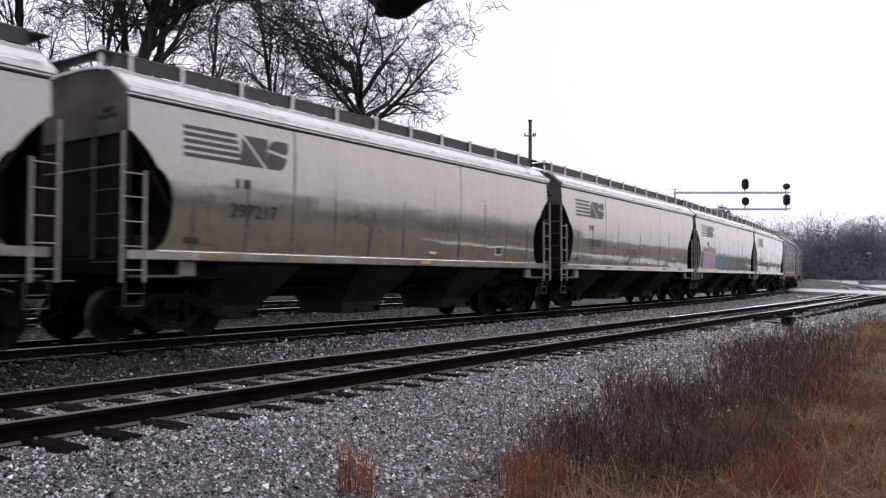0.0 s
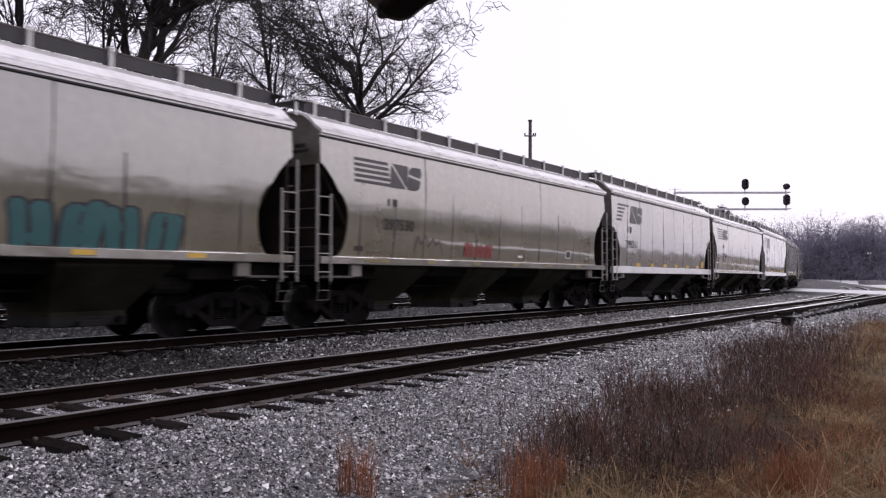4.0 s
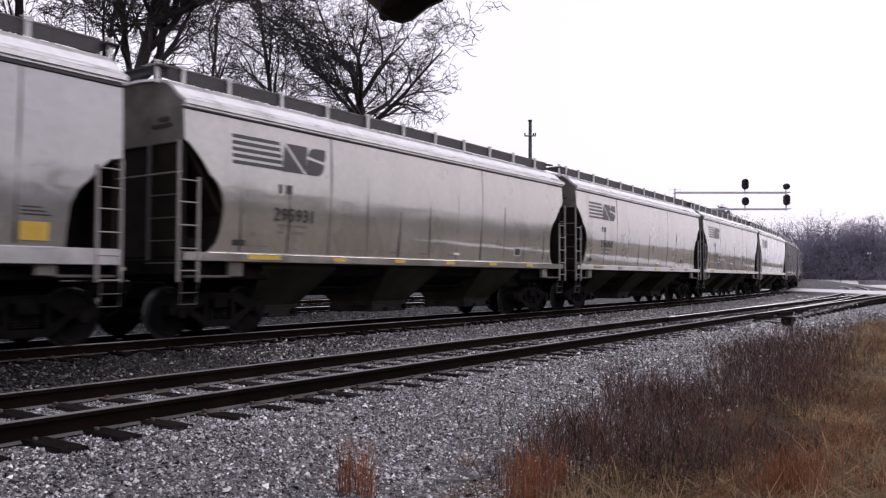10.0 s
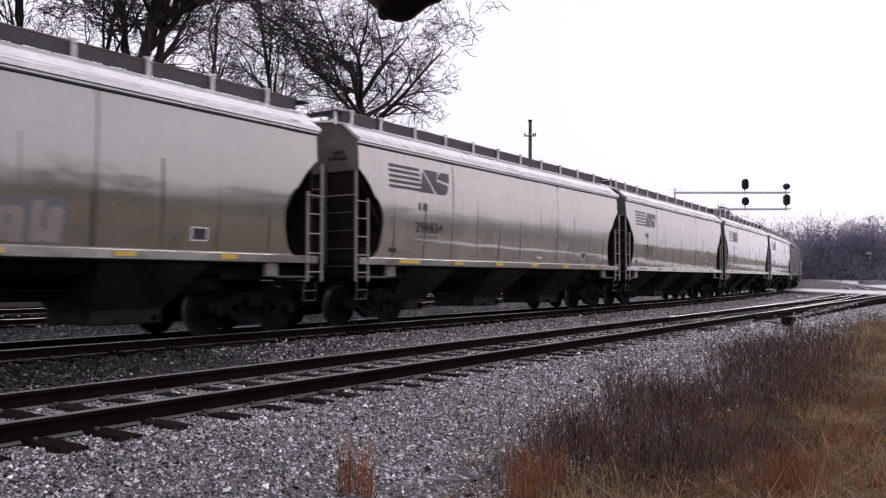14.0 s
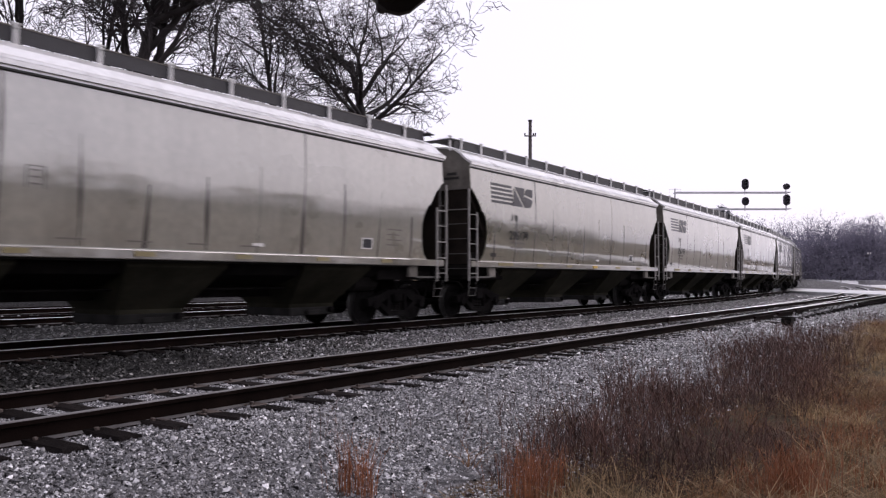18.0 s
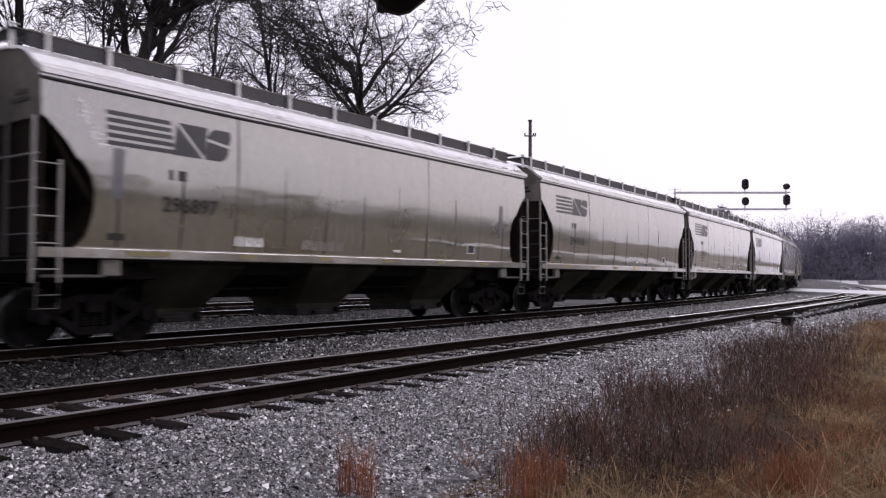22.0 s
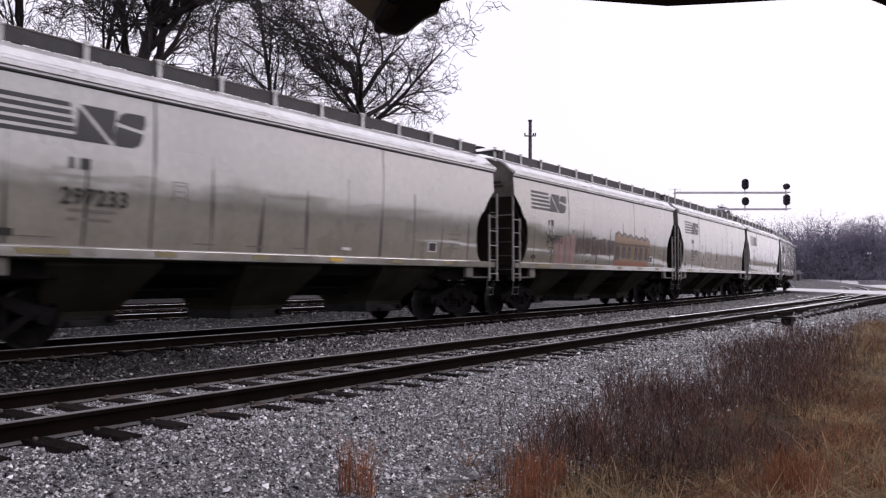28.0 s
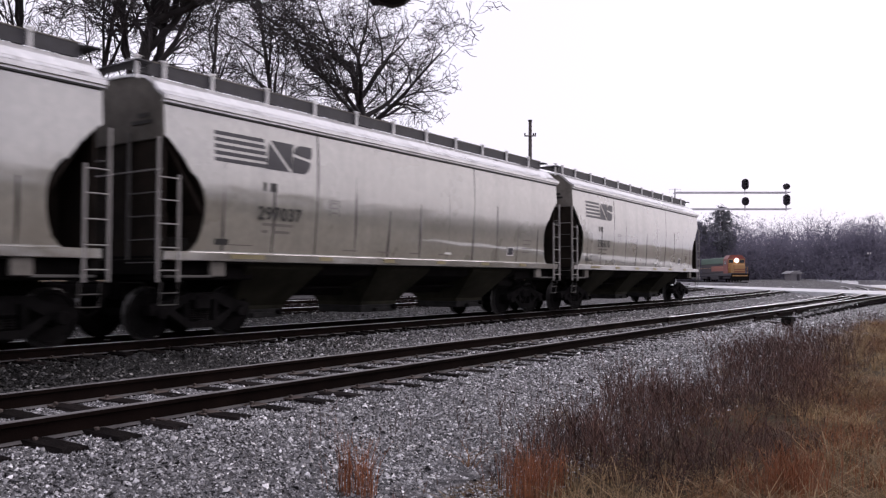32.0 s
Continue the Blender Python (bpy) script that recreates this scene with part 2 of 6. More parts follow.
# ---- mesh building ----
class Form:
    """Collects vertices and faces for one mesh."""

    def __init__(self):
        self.v, self.f, self.weld = [], [], False

    def add(self, vs, fs):
        k = len(self.v)
        self.v += [tuple(p) for p in vs]
        self.f += [tuple(i + k for i in q) for q in fs]
        return self

    def box(self, c, size, bev=0.0, m=None):
        hx, hy, hz = (q / 2 for q in size)
        b = min(bev, hx * 0.9, hy * 0.9, hz * 0.9)
        vs, fs = [], []
        if b <= 0:
            vs = [(x * hx, y * hy, z * hz) for x in (-1, 1) for y in (-1, 1) for z in (-1, 1)]
            fs = [(0, 1, 3, 2), (4, 6, 7, 5), (0, 4, 5, 1), (2, 3, 7, 6), (0, 2, 6, 4), (1, 5, 7, 3)]
        else:
            idx = {}
            for x in (-1, 1):
                for y in (-1, 1):
                    for z in (-1, 1):
                        idx[x, y, z] = len(vs)
                        vs += [(x * hx, y * (hy - b), z * (hz - b)), (x * (hx - b), y * hy, z * (hz - b)), (x * (hx - b), y * (hy - b), z * hz)]
            sg = (-1, 1)
            for a in range(3):
                for e in sg:
                    ring = []
                    for p, q in ((-1, -1), (1, -1), (1, 1), (-1, 1)):
                        key = [0, 0, 0]
                        key[a], key[(a + 1) % 3], key[(a + 2) % 3] = e, p, q
                        ring.append(idx[tuple(key)] + a)
                    fs.append(tuple(ring if e > 0 else ring[::-1]))
            for a in range(3):
                o1, o2 = (a + 1) % 3, (a + 2) % 3
                for p in sg:
                    for q in sg:
                        k0, k1 = [0, 0, 0], [0, 0, 0]
                        k0[a], k1[a] = -1, 1
                        k0[o1] = k1[o1] = p
                        k0[o2] = k1[o2] = q
                        i0, i1 = idx[tuple(k0)], idx[tuple(k1)]
                        r = (i0 + o1, i1 + o1, i1 + o2, i0 + o2)
                        fs.append(r if p * q < 0 else r[::-1])
            for key, i in idx.items():
                fs.append((i, i + 1, i + 2) if key[0] * key[1] * key[2] > 0 else (i + 2, i + 1, i))
        c = Vector(c)
        vs = [(m @ Vector(p) if m else Vector(p)) + c for p in vs]
        return self.add(vs, fs)

    def tube(self, pts, radii, n=6, cap=True):
        """A round bar through pts."""
        pts = [Vector(p) for p in pts]
        if not isinstance(radii, (list, tuple)):
            radii = [radii] * len(pts)
        k = len(self.v)
        for i, p in enumerate(pts):
            t = (pts[min(i + 1, len(pts) - 1)] - pts[max(i - 1, 0)]).normalized()
            a = t.cross(Vector((0, 0, 1)) if abs(t.z) < 0.9 else Vector((1, 0, 0))).normalized()
            b = t.cross(a)
            for j in range(n):
                g = 2 * math.pi * j / n
                self.v.append(tuple(p + (a * math.cos(g) + b * math.sin(g)) * radii[i]))
        for i in range(len(pts) - 1):
            for j in range(n):
                q, r = k + i * n + j, k + i * n + (j + 1) % n
                self.f.append((q, r, r + n, q + n))
        if cap:
            self.f.append(tuple(k + j for j in range(n))[::-1])
            e = k + (len(pts) - 1) * n
            self.f.append(tuple(e + j for j in range(n)))
        return self

    def lathe(self, prof, n=20, m=None):
        """Turns (radius, along) pairs round the y axis."""
        m = m or Matrix.Identity(4)
        k = len(self.v)
        for r, y in prof:
            for j in range(n):
                g = 2 * math.pi * j / n
                self.v.append(tuple(m @ Vector((r * math.cos(g), y, r * math.sin(g)))))
        for i in range(len(prof) - 1):
            for j in range(n):
                q, r = k + i * n + j, k + i * n + (j + 1) % n
                self.f.append((q, q + n, r + n, r))
        return self

    def prism(self, poly, a, b, axis=1):
        """A polygon of two coordinates pulled along the third axis from a to b."""
        n = len(poly)
        vs = []
        for h in (a, b):
            for p in poly:
                q = list(p)
                q.insert(axis, h)
                vs.append(q)
        fs = [tuple(range(n)), tuple(range(n, 2 * n))[::-1]] + [(i, i + n, (i + 1) % n + n, (i + 1) % n) for i in range(n)]
        return self.add(vs, fs)

    def mesh(self, name, mat, smooth=False):
        me = bpy.data.meshes.new(name)
        me.from_pydata(self.v, [], self.f)
        bm = bmesh.new()
        bm.from_mesh(me)
        if self.weld:
            bmesh.ops.remove_doubles(bm, verts=bm.verts, dist=0.0005)
        if len(self.v) < 20000:
            bmesh.ops.recalc_face_normals(bm, faces=bm.faces)
        bm.to_mesh(me)
        bm.free()
        if smooth:
            me.polygons.foreach_set("use_smooth", [True] * len(me.polygons))
        me.materials.append(mat)
        return me


def part(name, form, mat, parent=None, label="", smooth=False, at=None):
    me = form.mesh(name, mat, smooth) if isinstance(form, Form) else form
    ob = new(name, me)
    ob.parent = parent
    if at is not None:
        ob.matrix_basis = at
    if label:
        tagged(ob, label)
    return ob


def bulk(name, verts, faces, mat, sizes=3):
    """A large mesh from arrays of vertices and equal-sided faces."""
    verts, faces = np.asarray(verts, np.float32), np.asarray(faces, np.int32)
    me = bpy.data.meshes.new(name)
    me.vertices.add(len(verts))
    me.vertices.foreach_set("co", verts.ravel())
    me.loops.add(faces.size)
    me.loops.foreach_set("vertex_index", faces.ravel())
    me.polygons.add(len(faces))
    me.polygons.foreach_set("loop_start", np.arange(0, faces.size, sizes, dtype=np.int32))
    me.update(calc_edges=True)
    me.materials.append(mat)
    return me


# ---- ground ----
def line_coords(X, Y):
    """Arrays of world places to s, d."""
    u, w = X * SIN + Y * COS, X * COS - Y * SIN
    r = np.hypot(u - CURVE_FROM, w + RADIUS)
    bent = u > CURVE_FROM
    d = np.where(bent, RADIUS - r, -w)
    s = np.where(bent, CURVE_FROM + RADIUS * np.arctan2(u - CURVE_FROM, np.maximum(w + RADIUS, 1e-3)), u)
    return s, d


PROFILE_D = [-4000, -30, 1.5, 3.3, 5.0, 5.3, 8.1, 8.5, 9.2, 10.3, 11.0, 11.3, 15.2, 15.8, 19.4, 20.2, 23.2, 24.0, 27.6, 28.4, 30, 33, 4000]
PROFILE_Z = [-0.6, -0.55, -0.52, -0.45, -0.235, -0.178, -0.178, -0.23, -0.33, -0.33, -0.25, -0.205, -0.205, -0.32, -0.32, -0.205, -0.205, -0.11, -0.11, -0.25, -0.5, -0.6, -0.6]


def ground_z(X, Y):
    s, d = line_coords(X, Y)
    bank = np.clip((d - 29.0) / 3.5, 0, 1) * np.clip((80 - s) / 20, 0, 1)
    rise = 1.3 * np.clip((Y - 100) / 80, 0, 1) * np.clip((X / np.maximum(Y, 1) - 0.34) / 0.03, 0, 1)
    return np.interp(d, PROFILE_D, PROFILE_Z) + 1.5 * bank * bank * (3 - 2 * bank) + rise


def ground_material():
    m = material("gravel_and_dead_grass", [(0.026, 0.025, 0.026), (0.085, 0.082, 0.085), (0.24, 0.234, 0.24)], 0.85, scale=16, fine=45, bump=0.9, depth=0.04, spread=0.0, gloss=0.12)
    n, l = m.node_tree.nodes, m.node_tree.links
    b = n["Principled BSDF"]
    gravel = b.inputs["Base Color"].links[0].from_socket
    at = n.new("ShaderNodeAttribute")
    at.attribute_name = "field"
    co = n.new("ShaderNodeTexCoord")
    nz = n.new("ShaderNodeTexNoise")
    nz.inputs["Scale"].default_value, nz.inputs["Detail"].default_value = 1.3, 8
    l.new(co.outputs["Object"], nz.inputs["Vector"])
    ramp = n.new("ShaderNodeValToRGB")
    e = ramp.color_ramp.elements
    e.new(0.5)
    for i, (q, c) in enumerate(((0.34, (0.03, 0.029, 0.014)), (0.5, (0.062, 0.041, 0.022)), (0.66, (0.12, 0.08, 0.043)))):
        e[i].position, e[i].color = q, (*c, 1)
    l.new(nz.outputs["Fac"], ramp.inputs[0])
    edge = n.new("ShaderNodeMath")
    edge.operation = "MULTIPLY_ADD"
    edge.use_clamp = True
    ragged = n.new("ShaderNodeMath")
    ragged.operation = "ADD"
    l.new(at.outputs["Fac"], ragged.inputs[0])
    l.new(nz.outputs["Fac"], ragged.inputs[1])
    l.new(ragged.outputs[0], edge.inputs[0])
    edge.inputs[1].default_value, edge.inputs[2].default_value = 5.0, -4.5
    mix = n.new("ShaderNodeMix")
    mix.data_type = "RGBA"
    l.new(edge.outputs[0], mix.inputs[0])
    dark_bed = n.new("ShaderNodeAttribute")
    dark_bed.attribute_name = "dark_bed"
    darken = n.new("ShaderNodeMix")
    darken.data_type, darken.blend_type = "RGBA", "MULTIPLY"
    l.new(dark_bed.outputs["Fac"], darken.inputs[0])
    l.new(gravel, darken.inputs[6])
    darken.inputs[7].default_value = (0.055, 0.052, 0.048, 1)
    l.new(darken.outputs[2], mix.inputs[6])
    l.new(ramp.outputs[0], mix.inputs[7])
    l.new(mix.outputs[2], b.inputs["Base Color"])
    return m


def build_ground():
    a = np.concatenate([-np.geomspace(3000, 45, 22), np.linspace(-40, 12, 53)[:-1], np.linspace(12, 30, 37)[:-1], np.linspace(30, 130, 67), np.geomspace(136, 3500, 24)])
    c = np.concatenate([-np.geomspace(3000, 40, 22), np.linspace(-38, 60, 197), np.geomspace(63, 3000, 22)])
    U, W = np.meshgrid(a, c, indexing="ij")
    X, Y = U * SIN + W * COS, U * COS - W * SIN
    s, d = line_coords(X, Y)
    Z = ground_z(X, Y)
    rng = np.random.default_rng(3)
    near = (np.abs(X) < 60) & (np.abs(Y) < 120)
    Z = Z + np.where(near & (d < 1.5), rng.normal(0, 0.02, Z.shape), 0) + np.where(near, rng.normal(0, 0.003, Z.shape), 0)
    na, nc = U.shape
    i = np.arange(na * nc).reshape(na, nc)
    faces = np.stack([i[:-1, :-1], i[1:, :-1], i[1:, 1:], i[:-1, 1:]], -1).reshape(-1, 4)[:, ::-1]
    me = bulk("ground", np.stack([X, Y, Z], -1).reshape(-1, 3), faces, ground_material(), 4)
    me.polygons.foreach_set("use_smooth", [True] * len(me.polygons))
    field = np.interp(d, [-5000, 2.7, 3.5, 30, 33, 5000], [1, 1, 0, 0, 1, 1])
    at = me.attributes.new("field", "FLOAT", "POINT")
    at.data.foreach_set("value", field.ravel().astype(np.float32))
    # gravel is darker under and beside the train, fading further along the line
    dark_bed = me.attributes.new("dark_bed", "FLOAT", "POINT")
    dark_bed.data.foreach_set("value", (np.interp(d, [7.5, 9.0, 21, 24, 32, 40], [0, 1, 1, 0.8, 0.8, 0]) * np.where(d > 11.6, np.interp(s, [20, 42], [1, 0.1]), np.interp(s, [6, 15], [1, 0.05]))).ravel().astype(np.float32))
    tagged(new("ground", me), "grey ballast gravel with dead brown grass beside it", "ground", kind="structure")


build_ground()


# ---- tracks ----
def rail_form(path):
    """A flat-bottomed rail along places with headings: path rows of (x, y, degrees)."""
    prof = [(-0.07, -0.175), (0.07, -0.175), (0.07, -0.163), (0.012, -0.148), (0.009, -0.05), (0.036, -0.038), (0.036, -0.006), (0.028, 0.0), (-0.028, 0.0), (-0.036, -0.006), (-0.036, -0.038), (-0.009, -0.05), (-0.012, -0.148), (-0.07, -0.163)]
    fm, n = Form(), len(prof)
    for x, y, g in path:
        g = radians(g)
        for a, z in prof:
            fm.v.append((x - math.sin(g) * a, y + math.cos(g) * a, z))
    for i in range(len(path) - 1):
        for j in range(n):
            q, r = i * n + j, i * n + (j + 1) % n
            fm.f.append((q, r, r + n, q + n))
    fm.f.append(tuple(range(n)))
    fm.f.append(tuple((len(path) - 1) * n + j for j in range(n))[::-1])
    return fm


def lay_rail(path, parent, shiny, head=None, lift=0.0):
    me = rail_form(path).mesh("rail", RAIL)
    me.materials.append(head or SHINE)
    me.materials.append(FOOT)
    me.materials.append(SHINE)
    for p in me.polygons:
        zs = [me.vertices[i].co.z for i in p.vertices]
        if len(zs) == 4 and max(zs) < -0.14 and max(zs) - min(zs) < 0.03 and min(zs) > -0.17:
            p.material_index = 2
    if shiny:
        for p in me.polygons:
            low = min(me.vertices[i].co.z for i in p.vertices)
            if len(p.vertices) == 4 and low > -0.008:
                p.material_index = 3 if head and p.center.y > 24 else 1 if low > -0.003 else 2 if head else 3
    part("rail", me, RAIL, parent, at=pose(0, 0, lift))


def tie_mesh():
    fm = Form().box((0, 0, -0.075), (0.23, 2.6, 0.16), 0.018)
    rng = random.Random(4)
    fm.v = [(x + rng.uniform(-0.008, 0.008), y + rng.uniform(-0.02, 0.02), z + rng.uniform(-0.008, 0.008)) for x, y, z in fm.v]
    return fm.mesh("tie", TIE)


TIE_MESH = tie_mesh()
TIES_AT = {}


def fastening_form(g):
    """Plates and spikes of one tie, at both rails."""
    fm = Form()
    for e in (-1, 1):
        fm.box((0, e * g, -0.160), (0.19, 0.34, 0.016), 0.004)
        for q in (-0.1, 0.1):
            fm.box((0.04 if q > 0 else -0.04, e * g + q, -0.140), (0.03, 0.04, 0.035), 0.006)
    return fm


def build_track(d, s0, s1, first, last, label, step=0.52, shiny=True, head=None, plates=45, lift=0.0):
    """Two rails from s0 to s1 and ties from first to last."""
    t = tagged(new("railway_track"), label, "railway track", kind="structure")
    rng = random.Random(int(d * 10))
    n = int((s1 - s0) / 2)
    for g in (-0.7525, 0.7525):
        shiny = shiny and (d < 15 or g < 0)  # only the outer rail of the far tracks is polished
        lay_rail([(*plan(s0 + (s1 - s0) * i / n, d + g), heading(s0 + (s1 - s0) * i / n, d)) for i in range(n + 1)], t, shiny, head, lift)
    s, base = first, fastening_form(0.7525)
    TIES_AT[d] = []
    fast = Form()
    while s < last:
        ob = new("tie", TIE_MESH)
        ob.parent = t
        m = on_line(s, d + rng.uniform(-0.06, 0.06), lift - 0.158 + rng.uniform(-0.012, 0.012), rng.uniform(-1.5, 1.5))
        ob.matrix_basis = m
        q = on_line(s, d, lift)
        TIES_AT[d].append(s)
        if s < plates:
            fast.add([q @ Vector(v) for v in base.v], base.f)
        s += step + rng.uniform(-0.03, 0.03)
    me = fast.mesh("fastenings", PLATE)
    tagged(part("fastenings", me, PLATE, t), kind="stuff")
    return t


build_track(NEAR, -25, 150, -14, 95, "rusty siding track on dark wooden ties in grey ballast", head=WORN)
build_track(MAIN, -30, 240, -12, 110, "main line track on wooden ties under the grain train")
build_track(FAR, -30, 240, -10, 90, "far parallel track behind the grain train", step=0.6, plates=8)
build_track(YARD, -30, 240, -10, 70, "outermost parallel track on a slightly raised bed", step=0.6, plates=8, lift=0.10)


# ---- hopper cars ----
# Car space: x forward along the line from the middle of the car, y to its left, z up from the rail heads.
# The body is drafted 1/BODY too long and high; to_size() brings it to its true length and height.
BODY = 0.885
TRUE_SIZE = ("truck", "coupler", "hose", "hopper_bay", "centre_sill", "brake_pipe", "brake_reservoir", "trough", "uncoupling_lever", "brake_cylinder", "gate_rod")


def to_size(car):
    m = Matrix.Translation((0, 0, 1.044 * (1 - BODY))) @ Matrix.Diagonal((BODY, 1, BODY, 1))
    for o in car.children:
        if o.name.split(".")[0] not in TRUE_SIZE:
            o.matrix_basis = m @ o.matrix_basis


def side_y(z, newer=False):
    """Half width of the body at height z."""
    if newer:
        return float(np.interp(z, [1.2, 1.55, 2.0, 2.5, 2.9, 3.7, 4.2, 4.7], [1.49, 1.522, 1.551, 1.575, 1.586, 1.588, 1.576, 1.556]))
    return float(np.interp(z, [1.2, 1.55, 1.75, 2.0, 2.3, 2.6, 2.9, 3.2, 3.6, 4.0, 4.3, 4.7], [1.45, 1.492, 1.515, 1.541, 1.563, 1.581, 1.593, 1.598, 1.592, 1.573, 1.552, 1.52]))


CUT_Z = [1.55, 1.62, 1.75, 1.96, 2.2, 2.51, 2.75, 2.93, 3.02, 3.06, 3.33, 3.55, 3.66, 3.70, 4.46]
CUT_X = [0.60, 0.70, 0.82, 0.90, 0.95, 0.96, 0.90, 0.79, 0.70, 0.62, 0.42, 0.20, 0.08, 0.0, 0.0]
CUT_Z2 = [1.55, 1.9, 2.3, 2.55, 2.8, 3.0, 3.12, 3.16, 4.62]
CUT_X2 = [0.98, 0.97, 0.93, 0.80, 0.55, 0.36, 0.22, 0.0, 0.0]


def shell_form(half, newer):
    """One curved side sheet with its cut-away ends; its edges have thickness."""
    zs = CUT_Z2 if newer else CUT_Z
    cut = CUT_X2 if newer else CUT_X
    fine = sorted(set(zs) | {round(1.55 + 0.15 * i, 3) for i in range(20) if 1.55 + 0.15 * i < zs[-1]})
    fm, n = Form(), 22
    for skin in (0.0, 0.035):
        for z in fine:
            c = float(np.interp(z, zs, cut))
            for i in range(n + 1):
                x = -half + c + (2 * half - 2 * c) * i / n
                dent = 0.006 * math.sin(x * 2.1 + z) * math.sin(z * 1.7 + x * 0.6)
                fm.v.append((x, -(side_y(z, newer) - skin + dent), z))
    row, k = n + 1, (n + 1) * len(fine)
    for j in range(len(fine) - 1):
        for i in range(n):
            q = j * row + i
            fm.f.append((q, q + 1, q + row + 1, q + row))
            fm.f.append((k + q, k + q + row, k + q + row + 1, k + q + 1))
    for i in (0, n):
        edge = [(fm.v[j * row + i], fm.v[k + j * row + i]) for j in range(len(fine))]
        for (p, q), (r, s) in zip(edge, edge[1:]):
            fm.add([p, r, s, q], [(0, 1, 2, 3)])
    return fm


def roof_form(half, newer):
    """A cambered roof with an eave lip along both sides."""
    e = 4.62 if newer else 4.46
    pts = [(-1.59, e - 0.085), (-1.64, e - 0.08), (-1.64, e + 0.0), (-1.59, e + 0.03), (-1.47, e + 0.12), (-1.30, e + 0.30), (-1.12, e + 0.43), (-0.8, e + 0.51), (-0.4, e + 0.55), (0, e + 0.56)]
    pts = pts + [(-y, z) for y, z in pts[-2::-1]]
    low = [(y * 0.97, z - 0.045) for y, z in pts]
    fm, n, xs = Form(), len(pts), [-half - 0.04, -half * 0.34, half * 0.33, half + 0.04]
    for x in xs:
        fm.v += [(x, y, z) for y, z in pts] + [(x, y, z) for y, z in low]
    for i in range(len(xs) - 1):
        for j in range(n - 1):
            q = i * 2 * n + j
            fm.f.append((q, q + 1, q + 2 * n + 1, q + 2 * n))
            fm.f.append((q + n, q + 3 * n, q + 3 * n + 1, q + n + 1))
        for j in (0, n - 1):
            q = i * 2 * n + j
            fm.f.append((q, q + 2 * n, q + 3 * n, q + n))
    for i in (0, len(xs) - 1):
        for j in range(n - 1):
            q = i * 2 * n + j
            fm.f.append((q, q + n, q + n + 1, q + 1))
    return fm


def decal(polys, newer=False, lift=0.006):
    """Paint marks: polygons of (x, z) laid on the side sheet, cut into strips so that they follow it."""
    fm = Form()
    fm.weld = True
    for poly in polys:
        zs = sorted(z for _, z in poly)
        n = max(int((zs[-1] - zs[0]) / 0.12), 1)
        for i in range(n):
            lo, hi = zs[0] + (zs[-1] - zs[0]) * i / n, zs[0] + (zs[-1] - zs[0]) * (i + 1) / n
            q = clip(clip(poly, lo, 1), hi, -1)
            if len(q) > 2:
                fm.add([(x, -(side_y(z, newer) + lift), z) for x, z in q], [tuple(range(len(q)))])
    return fm


def clip(poly, level, sign):
    """The part of an (x, z) polygon above (sign 1) or below (-1) a height."""
    out = []
    for a, b in zip(poly, poly[1:] + poly[:1]):
        da, db = (a[1] - level) * sign, (b[1] - level) * sign
        if da >= 0:
            out.append(a)
        if da * db < 0:
            t = da / (da - db)
            out.append((a[0] + (b[0] - a[0]) * t, a[1] + (b[1] - a[1]) * t))
    return out


def rect(x0, z0, x1, z1, lean=0.0):
    return [(x0, z0), (x1, z0), (x1 + lean, z1), (x0 + lean, z1)]


def number_mesh(text, x, z, height, newer):
    """Stencilled digits on the side sheet."""
    cu = bpy.data.curves.new("number", "FONT")
    cu.body, cu.size, cu.space_character = text, height * 1.4, 1.08
    cu.resolution_u = 3
    cu.offset = 0.008
    ob = new("number", cu)
    bpy.context.view_layer.update()
    me = bpy.data.meshes.new_from_object(ob.evaluated_get(bpy.context.evaluated_depsgraph_get()))
    bpy.data.objects.remove(ob)
    for v in me.vertices:
        q = z + v.co.y
        v.co = (x + v.co.x, -(side_y(q, newer) + 0.02), q)
    me.materials.clear()
    me.materials.append(STENCIL)
    return me


def split_block(x0, x1, z0, z1, lean):
    """A slanted block cut in two along its falling diagonal."""
    g = 0.05
    return [[(x0, z0), (x1 - g, z0), (x0 + lean, z1 - g)], [(x1, z0 + g), (x1 + lean, z1), (x0 + lean + g, z1)]]


def round_block(x0, x1, z0, z1, lean):
    """A slanted block with rounded corners, cut in two by a thin slanted slit."""
    out, mid, g, r = [], (z0 + z1) / 2, 0.035, 0.16
    k = lambda z: lean * (z - z0) / (z1 - z0)
    out.append([(x0, z0), (x1 - r, z0), (x1 - 0.04, z0 + 0.06), (x1 + k(z0 + r), z0 + r), (x1 + k(mid), mid - g), (x0 + k(mid), mid - g + 0.08), (x0 - 0.02, z0 + r)])
    out.append([(x0 + k(mid), mid + g + 0.08), (x1 + k(mid), mid + g), (x1 + lean + 0.02, z1 - r), (x1 + lean, z1), (x0 + lean + r, z1), (x0 + lean + 0.04, z1 - 0.06), (x0 + k(z1 - r), z1 - r)])
    return out


